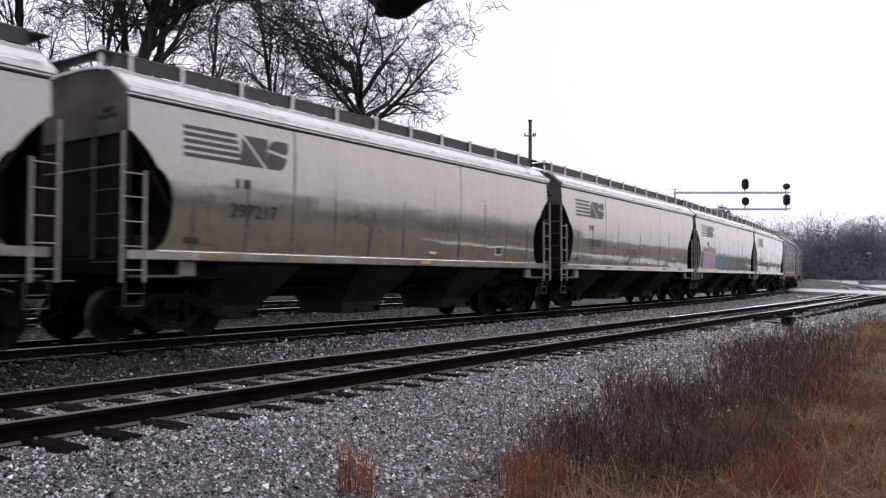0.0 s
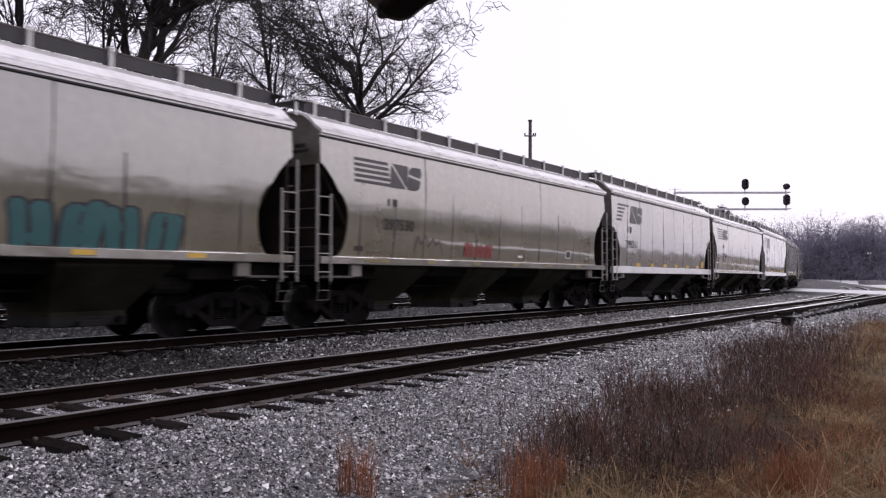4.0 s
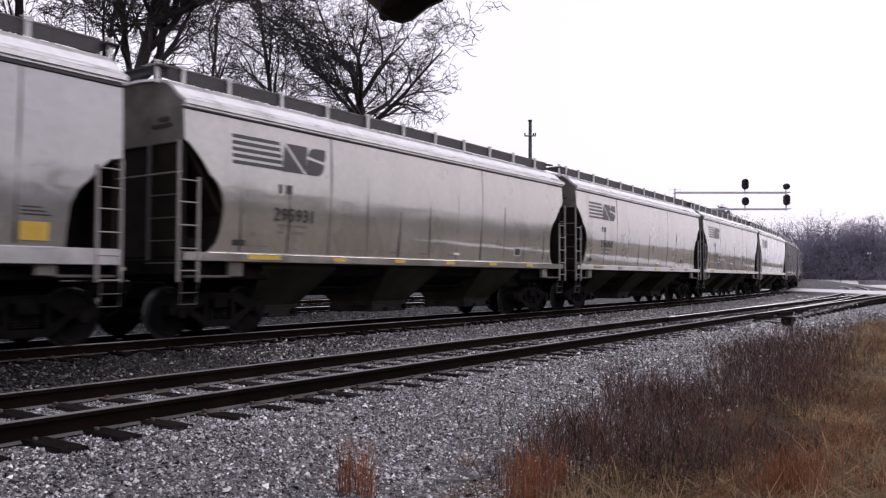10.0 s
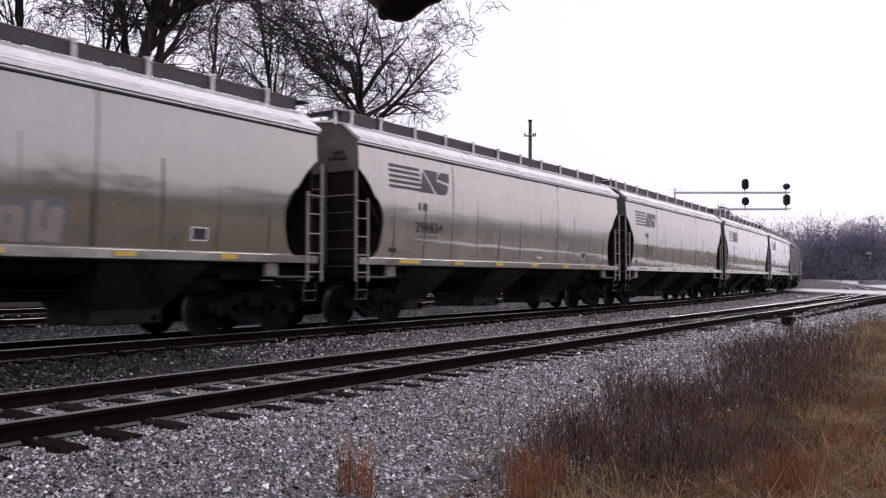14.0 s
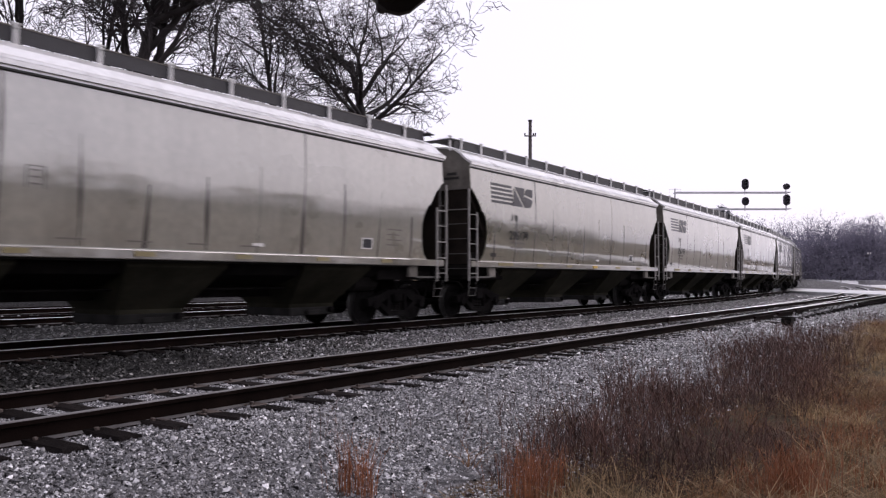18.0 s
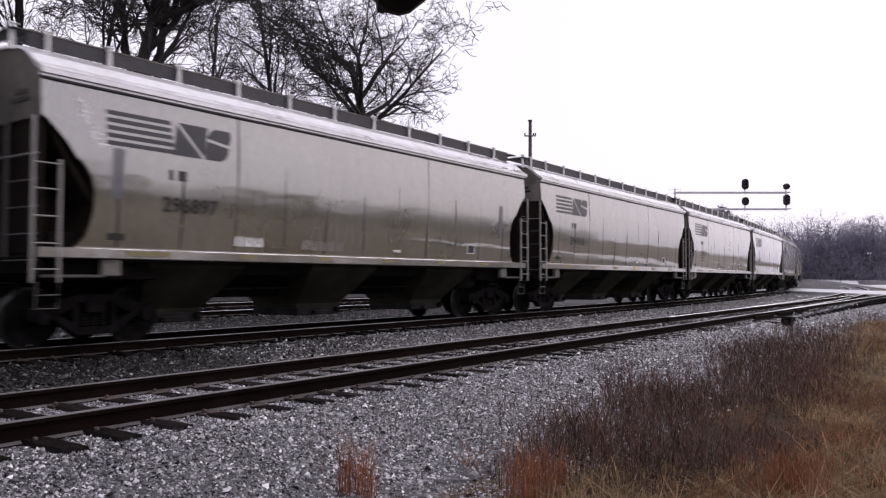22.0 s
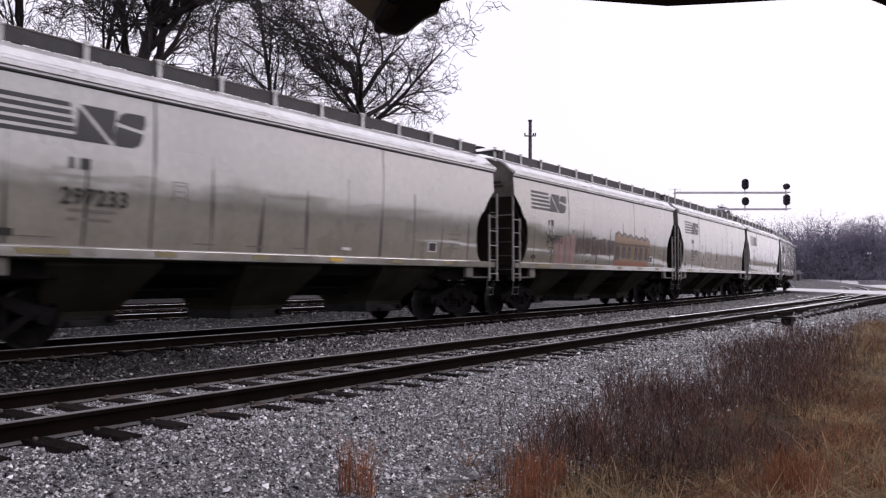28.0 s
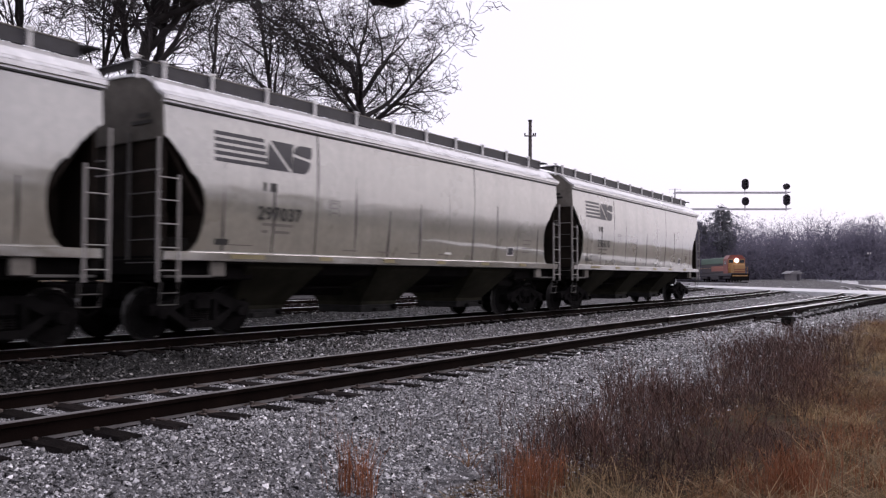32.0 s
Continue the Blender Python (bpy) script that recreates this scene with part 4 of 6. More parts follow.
def tag_row(car, o, x0, x1, z0, z1, n, back, face, ink, seed, edge=None):
    """A painted tag: a rough ground, then puffy upright shapes of two leaning pillars and a bridge, with dark slits; no letters."""
    rng = random.Random(seed)
    step = (x1 - x0) / n
    lay = lambda name, polys, lift, mat: [part(name, decal([p], False, lift + 0.0005 * (k % 3)), mat, car) for k, p in enumerate(polys)]
    ground, rims, blocks, strokes = [], [], [], []
    for i in range(n):
        x = o + x0 + step * (i + 0.5)
        h = (z1 - z0) * rng.uniform(0.86, 1.0)
        lean = step * rng.uniform(-0.10, 0.16)
        ground.append(blob(x, z0 + h * 0.54, step * 1.45, h * 1.28, rng))
        pillars = []
        for q in (-0.24, 0.22):
            w, low, high = step * rng.uniform(0.17, 0.24), z0 + h * rng.uniform(0.0, 0.05), z0 + h * rng.uniform(0.82, 1.0)
            a = x + q * step
            pillars.append([(a - w * 0.8, low), (a + w * 0.9, low), (a + w + lean * 0.5, (low + high) / 2), (a + w * 0.9 + lean, high - 0.05), (a + w * 0.3 + lean, high), (a - w * 0.5 + lean, high - 0.01), (a - w + lean * 0.8, high - 0.10), (a - w * 0.9 + lean * 0.3, (low + high) / 2)])
        zb = z0 + h * rng.choice((0.18, 0.5, 0.78))
        bridge = [(x - step * 0.30, zb - h * 0.10), (x + step * 0.30, zb - h * 0.08), (x + step * 0.34 + lean * 0.5, zb + h * 0.10), (x - step * 0.28 + lean * 0.5, zb + h * 0.11)]
        blocks += pillars + [bridge]
        for p in pillars + [bridge]:
            cx, cz = sum(q[0] for q in p) / len(p), sum(q[1] for q in p) / len(p)
            rims.append([(cx + (q[0] - cx) * 1.30 + 0.02 * (q[0] > cx), cz + (q[1] - cz) * 1.13) for q in p])
        if face:
            a, b = x + rng.uniform(-0.06, 0.06) * step, z0 + h * rng.uniform(0.30, 0.55)
            strokes.append(rect(a - 0.025, b, a + 0.025, b + h * 0.28, lean * 0.4))
        else:
            for k in range(4):
                a, b = x + rng.uniform(-0.42, 0.36) * step, z0 + rng.uniform(0.05, 0.6) * h
                strokes.append(rect(a, b, a + step * rng.uniform(0.05, 0.12), b + h * rng.uniform(0.15, 0.42), rng.uniform(-0.25, 0.25) * step))
    if back:
        lay("graffiti_ground", ground, 0.0066, back)
    if edge:
        lay("graffiti_rim", rims, 0.0090, edge)
    if face:
        lay("graffiti_block", blocks, 0.0112, face)
    lay("graffiti_stroke", strokes, 0.0136, ink)


def stroke(car, o, path, width, mat, lift=0.010):
    """One sprayed line through (x, z) places on the side."""
    fm = Form()
    for (x0, z0), (x1, z1) in zip(path, path[1:]):
        n = Vector((z0 - z1, x1 - x0)).normalized() * width / 2
        fm.add([(o + x + n[0] * f, -(side_y(z) + lift), z + n[1] * f) for x, z, f in ((x0, z0, -1), (x1, z1, -1), (x1, z1, 1), (x0, z0, 1))], [(0, 1, 2, 3)])
    fm.weld = True
    part("sprayed_line", fm, mat, car)


def paint_tags(car, i, o):
    if i == 2:
        for path in ([(5.98, 1.62), (6.24, 2.04), (6.42, 2.03), (6.46, 1.62)], [(6.44, 1.70), (6.42, 2.30), (7.02, 2.27)], [(6.96, 2.27), (6.84, 1.95), (6.72, 1.62)], [(7.24, 2.22), (7.10, 1.92), (7.02, 1.62)],
                     [(7.04, 2.18), (7.16, 2.28), (7.22, 2.06), (7.36, 2.28), (7.40, 2.06), (7.52, 2.32), (7.54, 2.02)], [(6.98, 1.88), (7.18, 1.97), (7.34, 1.86), (7.52, 1.66)], [(7.42, 1.92), (7.58, 2.08), (7.60, 1.80)], [(6.9, 1.60), (7.1, 1.64), (7.2, 1.61)]):
            stroke(car, o, path, 0.035, TAG_INK)
        part("graffiti_block", decal([[(6.68 + o, 1.62), (7.0 + o, 1.62), (7.04 + o, 1.95), (6.82 + o, 1.98)]], False, 0.008), TAG_FADE, car)
        for k in range(5):
            stroke(car, o, [(11.5 + 0.12 * k, 1.98 - 0.03 * k), (11.62 + 0.10 * k, 1.80), (11.52 + 0.12 * k, 1.64)], 0.03, TAG_SLATE)
    elif i == 3:
        tag_row(car, o, 1.55, 4.4, 1.56, 2.80, 4, TAG_ORANGE, TAG_LILAC, TAG_PURPLE, 1, TAG_PURPLE)
        tag_row(car, o, 5.15, 8.0, 1.56, 2.40, 3, TAG_AQUA, TAG_BLUE, TAG_INK, 2, TAG_INK)
        tag_row(car, o, 8.05, 9.8, 1.58, 2.40, 5, None, TAG_SLATE, TAG_INK, 3, TAG_INK)
        tag_row(car, o, 9.95, 13.2, 1.56, 2.42, 4, None, TAG_TEAL, TAG_INK, 4, TAG_INK)
    elif i == 10:
        part("reflector", decal([rect(o + 1.06, 1.70, o + 1.16, 2.22)], False, 0.012), YELLOW, car, "upright yellow reflector strip")
        tag_row(car, o, 3.35, 5.65, 1.57, 2.30, 4, None, TAG_INK, WHITE, 5, WHITE)
        tag_row(car, o, 5.75, 7.2, 1.62, 2.0, 4, None, None, TAG_FADE, 30)
        tag_row(car, o, 8.25, 10.1, 1.62, 2.35, 3, TAG_SLATE, TAG_FADE, TAG_SLATE, 6)
        tag_row(car, o, 10.3, 12.4, 1.75, 2.1, 4, None, None, TAG_SLATE, 31)
    elif i == 21:
        tag_row(car, o, 2.9, 4.7, 1.56, 2.75, 2, None, TAG_PINK, TAG_MAROON, 7)
        tag_row(car, o, 4.6, 8.4, 1.95, 2.75, 5, None, TAG_MAROON, TAG_INK, 8)
        rng = random.Random(44)
        for k in range(6):
            x = o + 8.5 + 0.68 * k
            top = 2.92 - 0.03 * k
            part("graffiti_rim", decal([[(x - 0.03, 1.58), (x + 0.71, 1.58), (x + 0.71, top - 0.06), (x + 0.35, top + 0.10), (x - 0.03, top - 0.04)]], False, 0.007 + 0.0006 * (k % 2)), TAG_MAROON, car)
            part("graffiti_ground", decal([[(x, 1.57), (x + 0.68, 1.57), (x + 0.68, top - 0.15), (x + 0.35, top), (x, top - 0.13)]], False, 0.009), TAG_AMBER, car)
            part("graffiti_fade", decal([[(x, 1.57), (x + 0.68, 1.57), (x + 0.68, 1.78 + rng.uniform(-0.04, 0.05)), (x + 0.3, 1.74), (x, 1.80)]], False, 0.0102), TAG_ORANGE, car)
            part("graffiti_band", decal([[(x, 2.44), (x + 0.68, 2.42), (x + 0.68, 2.49), (x, 2.52)]], False, 0.0104), TAG_MAROON, car)
            a, w = x + rng.uniform(0.04, 0.12), rng.uniform(0.34, 0.48)
            low, lean = 1.82 + rng.uniform(-0.03, 0.05), rng.uniform(-0.08, 0.08)
            part("graffiti_block", decal([[(a, low), (a + w, low + 0.02), (a + w + lean, 2.42), (a + w * 0.6 + lean, 2.36), (a + lean, 2.44)]], False, 0.0110), TAG_INDIGO, car)
            stroke(car, 0, [(a - 0.03, low), (a - 0.03 + lean, 2.42)], 0.03, TAG_FADE, 0.0126)
            stroke(car, 0, [(a + w + 0.03, low + rng.uniform(0, 0.2)), (a + w + 0.03 + lean, 2.40)], 0.03, TAG_FADE, 0.0126)
            part("graffiti_slit", decal([rect(a + w * 0.46, low + rng.uniform(0.0, 0.25), a + w * 0.58, low + 0.38, lean)], False, 0.0122), TAG_AMBER, car)
            if k % 2:
                part("graffiti_block", decal([rect(a + w + 0.12, low, a + w + 0.24, 2.16, lean * 0.5)], False, 0.0114), TAG_MAROON, car)
        tag_row(car, o, 12.3, 12.8, 1.70, 2.30, 2, None, None, TAG_MAROON, 9)
    elif i == 16:
        rng = random.Random(70)
        for k in range(9):
            x, z = o + 0.52 + 0.05 * k + rng.uniform(-0.05, 0.05), 4.02 - 0.085 * k
            part("scribble", decal([rect(x, z, x + rng.uniform(0.16, 0.30), z + 0.028, rng.uniform(-0.03, 0.03))], False, 0.009), WHITE, car)
            part("scribble", decal([rect(x + 0.08, z - 0.05, x + 0.11, z + 0.07, rng.uniform(-0.08, 0.08))], False, 0.0095), WHITE, car)
        for k in range(8):
            x = o + 6.2 + 0.28 * k
            part("scribble", decal([rect(x, 1.85 + rng.uniform(0, 0.12), x + 0.03, 2.25 + rng.uniform(-0.1, 0.1), rng.uniform(-0.12, 0.12))], False, 0.009), TAG_FADE, car)
        tag_row(car, o, 11.0, 12.5, 1.85, 2.3, 4, None, None, TAG_INK, 71)
        part("smear", decal([rect(o + 14.35, 2.45, o + 14.55, 3.3, 0.03)], False, 0.0095), TAG_SLATE, car, "dark vertical smear of paint")
        part("smear", decal([rect(o + 1.24, 2.45, o + 1.46, 3.32, 0.03)], False, 0.0095), TAG_SLATE, car, "dark vertical smear of paint")
        tag_row(car, o, 4.0, 4.8, 1.70, 1.95, 3, None, WHITE, TAG_FADE, 10)
        tag_row(car, o, 5.9, 7.3, 1.68, 1.95, 5, None, TAG_FADE, TAG_SLATE, 11)
    elif i == 4:
        tag_row(car, o, 6.0, 7.6, 1.66, 2.15, 3, None, TAG_RED, TAG_MAROON, 16)
        stroke(car, o, [(3.6, 1.75), (3.75, 2.2), (3.9, 1.95), (4.1, 2.2), (4.25, 1.9), (4.45, 2.15), (4.6, 1.95), (4.75, 2.1), (4.95, 1.7)], 0.04, TAG_INK)


TAG_RED = plain("graffiti_red", (0.24, 0.03, 0.03), 0.5, 0.0, 0.4)
TAG_ORANGE = plain("graffiti_orange", (0.22, 0.075, 0.028), 0.5, 0.0, 0.4)
TAG_LILAC = plain("graffiti_lilac", (0.46, 0.37, 0.46), 0.5, 0.0, 0.4)
TAG_PURPLE = plain("graffiti_purple", (0.12, 0.05, 0.13), 0.5, 0.0, 0.4)
TAG_AQUA = plain("graffiti_aqua", (0.10, 0.24, 0.25), 0.5, 0.0, 0.4)
TAG_BLUE = plain("graffiti_blue", (0.06, 0.17, 0.26), 0.5, 0.0, 0.4)
TAG_TEAL = plain("graffiti_teal", (0.022, 0.10, 0.105), 0.5, 0.0, 0.4)
TAG_SLATE = plain("graffiti_slate", (0.12, 0.12, 0.13), 0.5, 0.0, 0.4)
TAG_INK = plain("graffiti_black", (0.02, 0.02, 0.025), 0.5, 0.0, 0.4)
TAG_FADE = plain("faded_graffiti", (0.24, 0.21, 0.19), 0.5, 0.0, 0.4)
TAG_PINK = plain("graffiti_pink", (0.26, 0.155, 0.14), 0.5, 0.0, 0.4)
TAG_MAROON = plain("graffiti_maroon", (0.055, 0.03, 0.028), 0.5, 0.0, 0.4)
TAG_AMBER = plain("graffiti_amber", (0.20, 0.105, 0.03), 0.5, 0.0, 0.4)
TAG_INDIGO = plain("graffiti_indigo", (0.018, 0.015, 0.026), 0.5, 0.0, 0.25)


def build_train():
    models = [build_car(False), build_car(True)]
    train = []
    for i, (start, newer, digits) in enumerate(CARS):
        m = car_pose(start, newer, 0.0)
        car = copy_thing(models[newer], m)
        label = "newer pale grey flat-sided hopper car with black emblem" if newer else "dusty beige-grey round-sided hopper car with black emblem"
        tagged(car, LABELS.get(i, label), "rail car", "hopper cars of the train")
        half = (LENGTH_NEW if newer else LENGTH_OLD) / 2
        x, z, h = (-half + 1.63, 2.36, 0.31) if newer else (-half + 2.28, 2.29, 0.28)
        if digits:
            part("number", number_mesh(digits, x, z, h, newer), STENCIL, car, "stencilled digits")
        for k in range(6):
            clean = newer or i in (3, 8, 10, 11) or (i in (1, 2, 9, 12, 14, 17, 20) and k == 3)
            form = decal([rect(-half + 3.9 + 1.85 * k - 0.9, 1.60, -half + 4.40 + 1.85 * k - 0.9, 1.73)], True, 0.012) if newer else Form().box((-half + 2.0 + 2.3 * k, -1.615, 1.49), (0.9 if k == 0 else 0.42, 0.012, 0.09))
            part("reflector", form, YELLOW if clean else OLIVE, car, "yellow reflector strip" if clean else "dirty olive reflector strip")
        if i in (6, 8, 9, 11, 13, 15, 18, 20, 22, 23, 24):
            for o in car.children:
                if o.name.startswith("side_sheet"):
                    o.material_slots[0].link = "OBJECT"
                    o.material_slots[0].material = PAINT_PALE
        paint_tags(car, i, -half)
        to_size(car)
        train.append(car)
    for m in models:
        for o in list(m.children_recursive) + [m]:
            bpy.data.objects.remove(o)
    return train


TRAIN = build_train()


# ---- bare trees ----
def grow_tree(rng, height, radius, limb, forks, lean, first, wide):
    """Branches as polylines: rows of (points, radii, level). A trunk from the origin that splits into limbs above first * height."""
    out, levels = [], len(forks)

    def shoot(p, d, length, r, level):
        n = 7 if level == 0 else 6 if level < 3 else 4
        pts, rad = [p], [r]
        q, v = p.copy(), d.normalized()
        for i in range(n):
            k = 0.06 if level == 0 else 0.15 + 0.025 * level
            lift = 0.10 if level == 1 else 0.03
            v = (v + Vector((rng.gauss(0, k), rng.gauss(0, k), rng.gauss(0, k) + lift))).normalized()
            q = q + v * (length / n)
            pts.append(q.copy())
            rad.append(max(r * (1 - (0.6 if level == 0 else 0.8) * (i + 1) / n), 0.0085))
        out.append((pts, rad, level))
        if level >= levels:
            return
        kids = forks[level]
        for j in range(kids):
            t = first + (1 - first) * (j + rng.uniform(0.1, 0.9)) / kids if level == 0 else 0.15 + 0.85 * (j + rng.uniform(0, 1)) / kids
            t = min(t, 0.995)
            i = min(int(t * n), n - 1)
            at = pts[i].lerp(pts[i + 1], t * n - i)
            base = (pts[i + 1] - pts[i]).normalized()
            side = Vector((rng.gauss(0, 1), rng.gauss(0, 1), rng.gauss(0, 0.6)))
            side = (side - base * side.dot(base)).normalized()
            ang = radians(rng.uniform(25, 60)) * (wide if level == 0 else 1)
            nd = base * math.cos(ang) + side * math.sin(ang)
            here = rad[i] + (rad[i + 1] - rad[i]) * (t * n - i)
            shoot(at, nd, (limb * rng.uniform(0.65, 1.1) if level == 0 else length * rng.uniform(0.38, 0.66)), max(here * rng.uniform(0.55, 0.85), 0.0085), level + 1)

    shoot(Vector((0, 0, -0.2)), Vector((lean[0], lean[1], 1)), height, radius, 0)
    return out


def limbs_mesh(name, rows, sides, mat):
    """Tapered tubes round polylines, as triangles."""
    V, F, k = [], [], 0
    cs = [(math.cos(2 * math.pi * j / sides), math.sin(2 * math.pi * j / sides)) for j in range(sides)]
    for pts, rad, _ in rows:
        m = len(pts)
        if sides == 2:
            for i in range(m):
                t = pts[min(i + 1, m - 1)] - pts[max(i - 1, 0)]
                a = t.cross(Vector((math.sin(k), math.cos(k), 0.3))).normalized() * rad[i] * 1.6
                V += [tuple(pts[i] - a), tuple(pts[i] + a)]
            F += [(k + 2 * i, k + 2 * i + 1, k + 2 * i + 3, k + 2 * i + 2) for i in range(m - 1)]
            k += 2 * m
            continue
        for i in range(m):
            t = pts[min(i + 1, m - 1)] - pts[max(i - 1, 0)]
            a = Vector((t.y, -t.x, 0.001))
            if a.length < 0.05 * t.length:
                a = Vector((0, t.z, -t.y))
            a.normalize()
            b = t.cross(a).normalized()
            p, r = pts[i], rad[i]
            for c, s in cs:
                V.append((p.x + (a.x * c + b.x * s) * r, p.y + (a.y * c + b.y * s) * r, p.z + (a.z * c + b.z * s) * r))
        for i in range(m - 1):
            for j in range(sides):
                q, w = k + i * sides + j, k + i * sides + (j + 1) % sides
                F.append((q, w, w + sides, q + sides))
        k += m * sides
    return bulk(name, V, F, mat, 4)


def plant_tree(x, y, seed, height, radius, limb, label, forks=(9, 6, 5, 4), lean=(0, 0), first=0.6, wide=1.0):
    rng = random.Random(seed)
    rows = grow_tree(rng, height, radius, limb, forks, lean, first, wide)
    tree = tagged(new("bare_tree"), label, "tree", "bare trees behind the tracks")
    # drawn at a nearer spot, then set back behind the yard track and enlarged with the distance
    k = 1.25
    tree.matrix_basis = pose(x * k, y * k, 1.044 - 1.644 * k) @ Matrix.Scale(k, 4)
    part("trunk", limbs_mesh("trunk", [r for r in rows if r[2] <= 1], 7, BARK), BARK, tree)
    last = len(forks)
    part("crown", limbs_mesh("crown", [r for r in rows if 1 < r[2] < last], 3, TWIG), TWIG, tree)
    part("twig_crown", limbs_mesh("twig_crown", [r for r in rows if r[2] == last], 2, TWIG), TWIG, tree)
    return tree


TALL = "tall leafless hardwood tree with dark bark behind the tracks"
plant_tree(-2.35, 38.0, 5, 12.5, 0.34, 5.9, "wide-spreading leafless tree with many limbs and fine twigs", (13, 7, 6, 5, 2), (0.02, 0), 0.64, 1.35)
plant_tree(-12.15, 30.0, 22, 17.0, 0.17, 4.5, TALL, (10, 7, 6, 5), (0.0, 0), 0.55)
plant_tree(-11.75, 30.6, 23, 18.0, 0.22, 5.0, TALL, (10, 7, 6, 5), (0.0, 0), 0.6)
plant_tree(-13.2, 29.5, 24, 16.0, 0.36, 6.5, TALL, (11, 6, 6, 5), (0.045, 0.02), 0.52)
plant_tree(-15.0, 33.0, 25, 16.0, 0.17, 5.0, TALL, (10, 7, 6, 5), (0.02, 0), 0.55)
plant_tree(-17.1, 31.0, 26, 17.0, 0.20, 5.0, TALL, (10, 7, 6, 5), (0.0, 0), 0.5)
plant_tree(-11.2, 39.0, 27, 16.0, 0.15, 5.0, TALL, (9, 6, 5, 4), (0.02, 0), 0.5)
plant_tree(-7.35, 40.0, 29, 17.0, 0.18, 5.0, TALL, (8, 5, 5, 4), (0.0, 0), 0.5)
plant_tree(-6.9, 37.0, 30, 12.0, 0.16, 4.5, TALL, (7, 5, 5, 3), (-0.10, 0), 0.55)


# ---- woods ----
def woods(name, places, seed, label, twigs=70, mat=None, fat=1.0, limbs=0):
    """Winter woods too far off to tell the trees apart: stems, spreading limbs with fine twigs and a denser undergrowth, as one sheet of growth."""
    rng = np.random.default_rng(seed)
    B, T, W = [], [], []

    def add(base, tip, width):
        B.append(base), T.append(tip), W.append(width)

    for x, y, h in places:
        root = np.array([x, y, -0.6])
        n1 = int(twigs * 0.6)
        n2 = twigs - n1
        size = fat * min(h, 13) / 13
        m = max(limbs, 6)
        a, z0 = rng.uniform(0, 6.28, m), rng.uniform(0.36, 0.62, m) * h
        out = rng.uniform(0.02, 0.19, m) * h
        start = np.stack([0 * a, 0 * a, z0], -1)
        end = np.stack([out * np.cos(a), out * np.sin(a), z0 + (0.90 * h - 0.5 * out - z0) * rng.uniform(0.35, 1.0, m)], -1)
        if limbs:
            add(start + root, end + root, size * rng.uniform(0.022, 0.045, m))
        pick = rng.integers(0, m, n1)
        d = rng.normal(0, 1, (n1, 3))
        d /= np.linalg.norm(d, axis=1)[:, None]
        lobe = rng.uniform(0.035, 0.085, m) * h
        base = end[pick] + d * (rng.uniform(0, 1, n1) ** 0.45 * lobe[pick])[:, None] * np.array([1.15, 1.15, 0.8])
        add(base + root, base + rng.normal(0, 0.55, (n1, 3)) * (rng.uniform(0.012, 0.024, n1) * h)[:, None] + root, size * rng.uniform(0.05, 0.10, n1))
        a, r, z = rng.uniform(0, 6.28, n2), rng.uniform(0, 0.22, n2) * h, rng.uniform(0.0, 1.0, n2) ** 1.3 * 0.66 * h
        base = np.stack([r * np.cos(a), r * np.sin(a), z], -1)
        add(base + root, base + rng.normal(0, 0.7, (n2, 3)) * (rng.uniform(0.03, 0.06, n2) * h)[:, None] + root, size * rng.uniform(0.14, 0.30, n2))
        add(np.array([(x, y, -0.8)]), np.array([(x, y, h * 0.72)]), np.array([0.004 * h]))
    B, T, W = np.concatenate(B), np.concatenate(T), np.concatenate(W)
    g = rng.uniform(0, 6.28, len(B))
    side = np.stack([np.cos(g), np.sin(g), 0 * g], -1) * W[:, None]
    V = np.stack([B - side, B + side, T + side * 0.35, T - side * 0.35], 1).reshape(-1, 3)
    me = bulk(name, V, np.arange(len(V)).reshape(-1, 4), mat or FARTWIG, 4)
    return tagged(new(name, me), label, "woods", kind="stuff")


def belt(rng, az0, az1, r0, r1, h0, h1, n):
    """Places and heights in a ring sector; a few trees stand out over the rest."""
    out = []
    for _ in range(n):
        a, r = radians(rng.uniform(az0, az1)), rng.uniform(r0, r1)
        out.append((r * math.sin(a), r * math.cos(a), h0 + (h1 - h0) * (rng.random() ** 1.6) * 1.15))
    return out


rw = random.Random(8)
woods("far_woods", belt(rw, 13, 27, 190, 270, 12, 20, 330) + belt(rw, 27, 29.4, 190, 225, 12, 18, 56), 1, "leafless winter woods along the horizon, greyed with haze", 440, None, 1.0, 15)
woods("far_scrub", belt(rw, 13, 29.4, 180, 205, 4, 10, 320), 11, "winter brush below the far woods, greyed with haze", 170, FARSCRUB, 1.5)
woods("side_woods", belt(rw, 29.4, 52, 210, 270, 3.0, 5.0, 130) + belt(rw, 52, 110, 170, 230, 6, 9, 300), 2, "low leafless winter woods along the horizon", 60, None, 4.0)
woods("rear_woods", [(u * SIN + w * COS, u * COS - w * SIN, 8.0 + 6.5 * rw.random() ** 2.2) for u, w in [(rw.uniform(-90, 190), rw.uniform(52, 72)) for _ in range(420)]], 3, "leafless winter woods across the field", 80, BRUSH, 4.0)
woods("rear_brush", [(u * SIN + w * COS, u * COS - w * SIN, rw.uniform(2.5, 5)) for u, w in [(rw.uniform(-90, 190), rw.uniform(46, 62)) for _ in range(320)]], 13, "winter brush along the edge of the field", 80, BRUSH, 4.0)
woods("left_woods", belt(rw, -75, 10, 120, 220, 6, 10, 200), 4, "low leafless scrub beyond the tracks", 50)


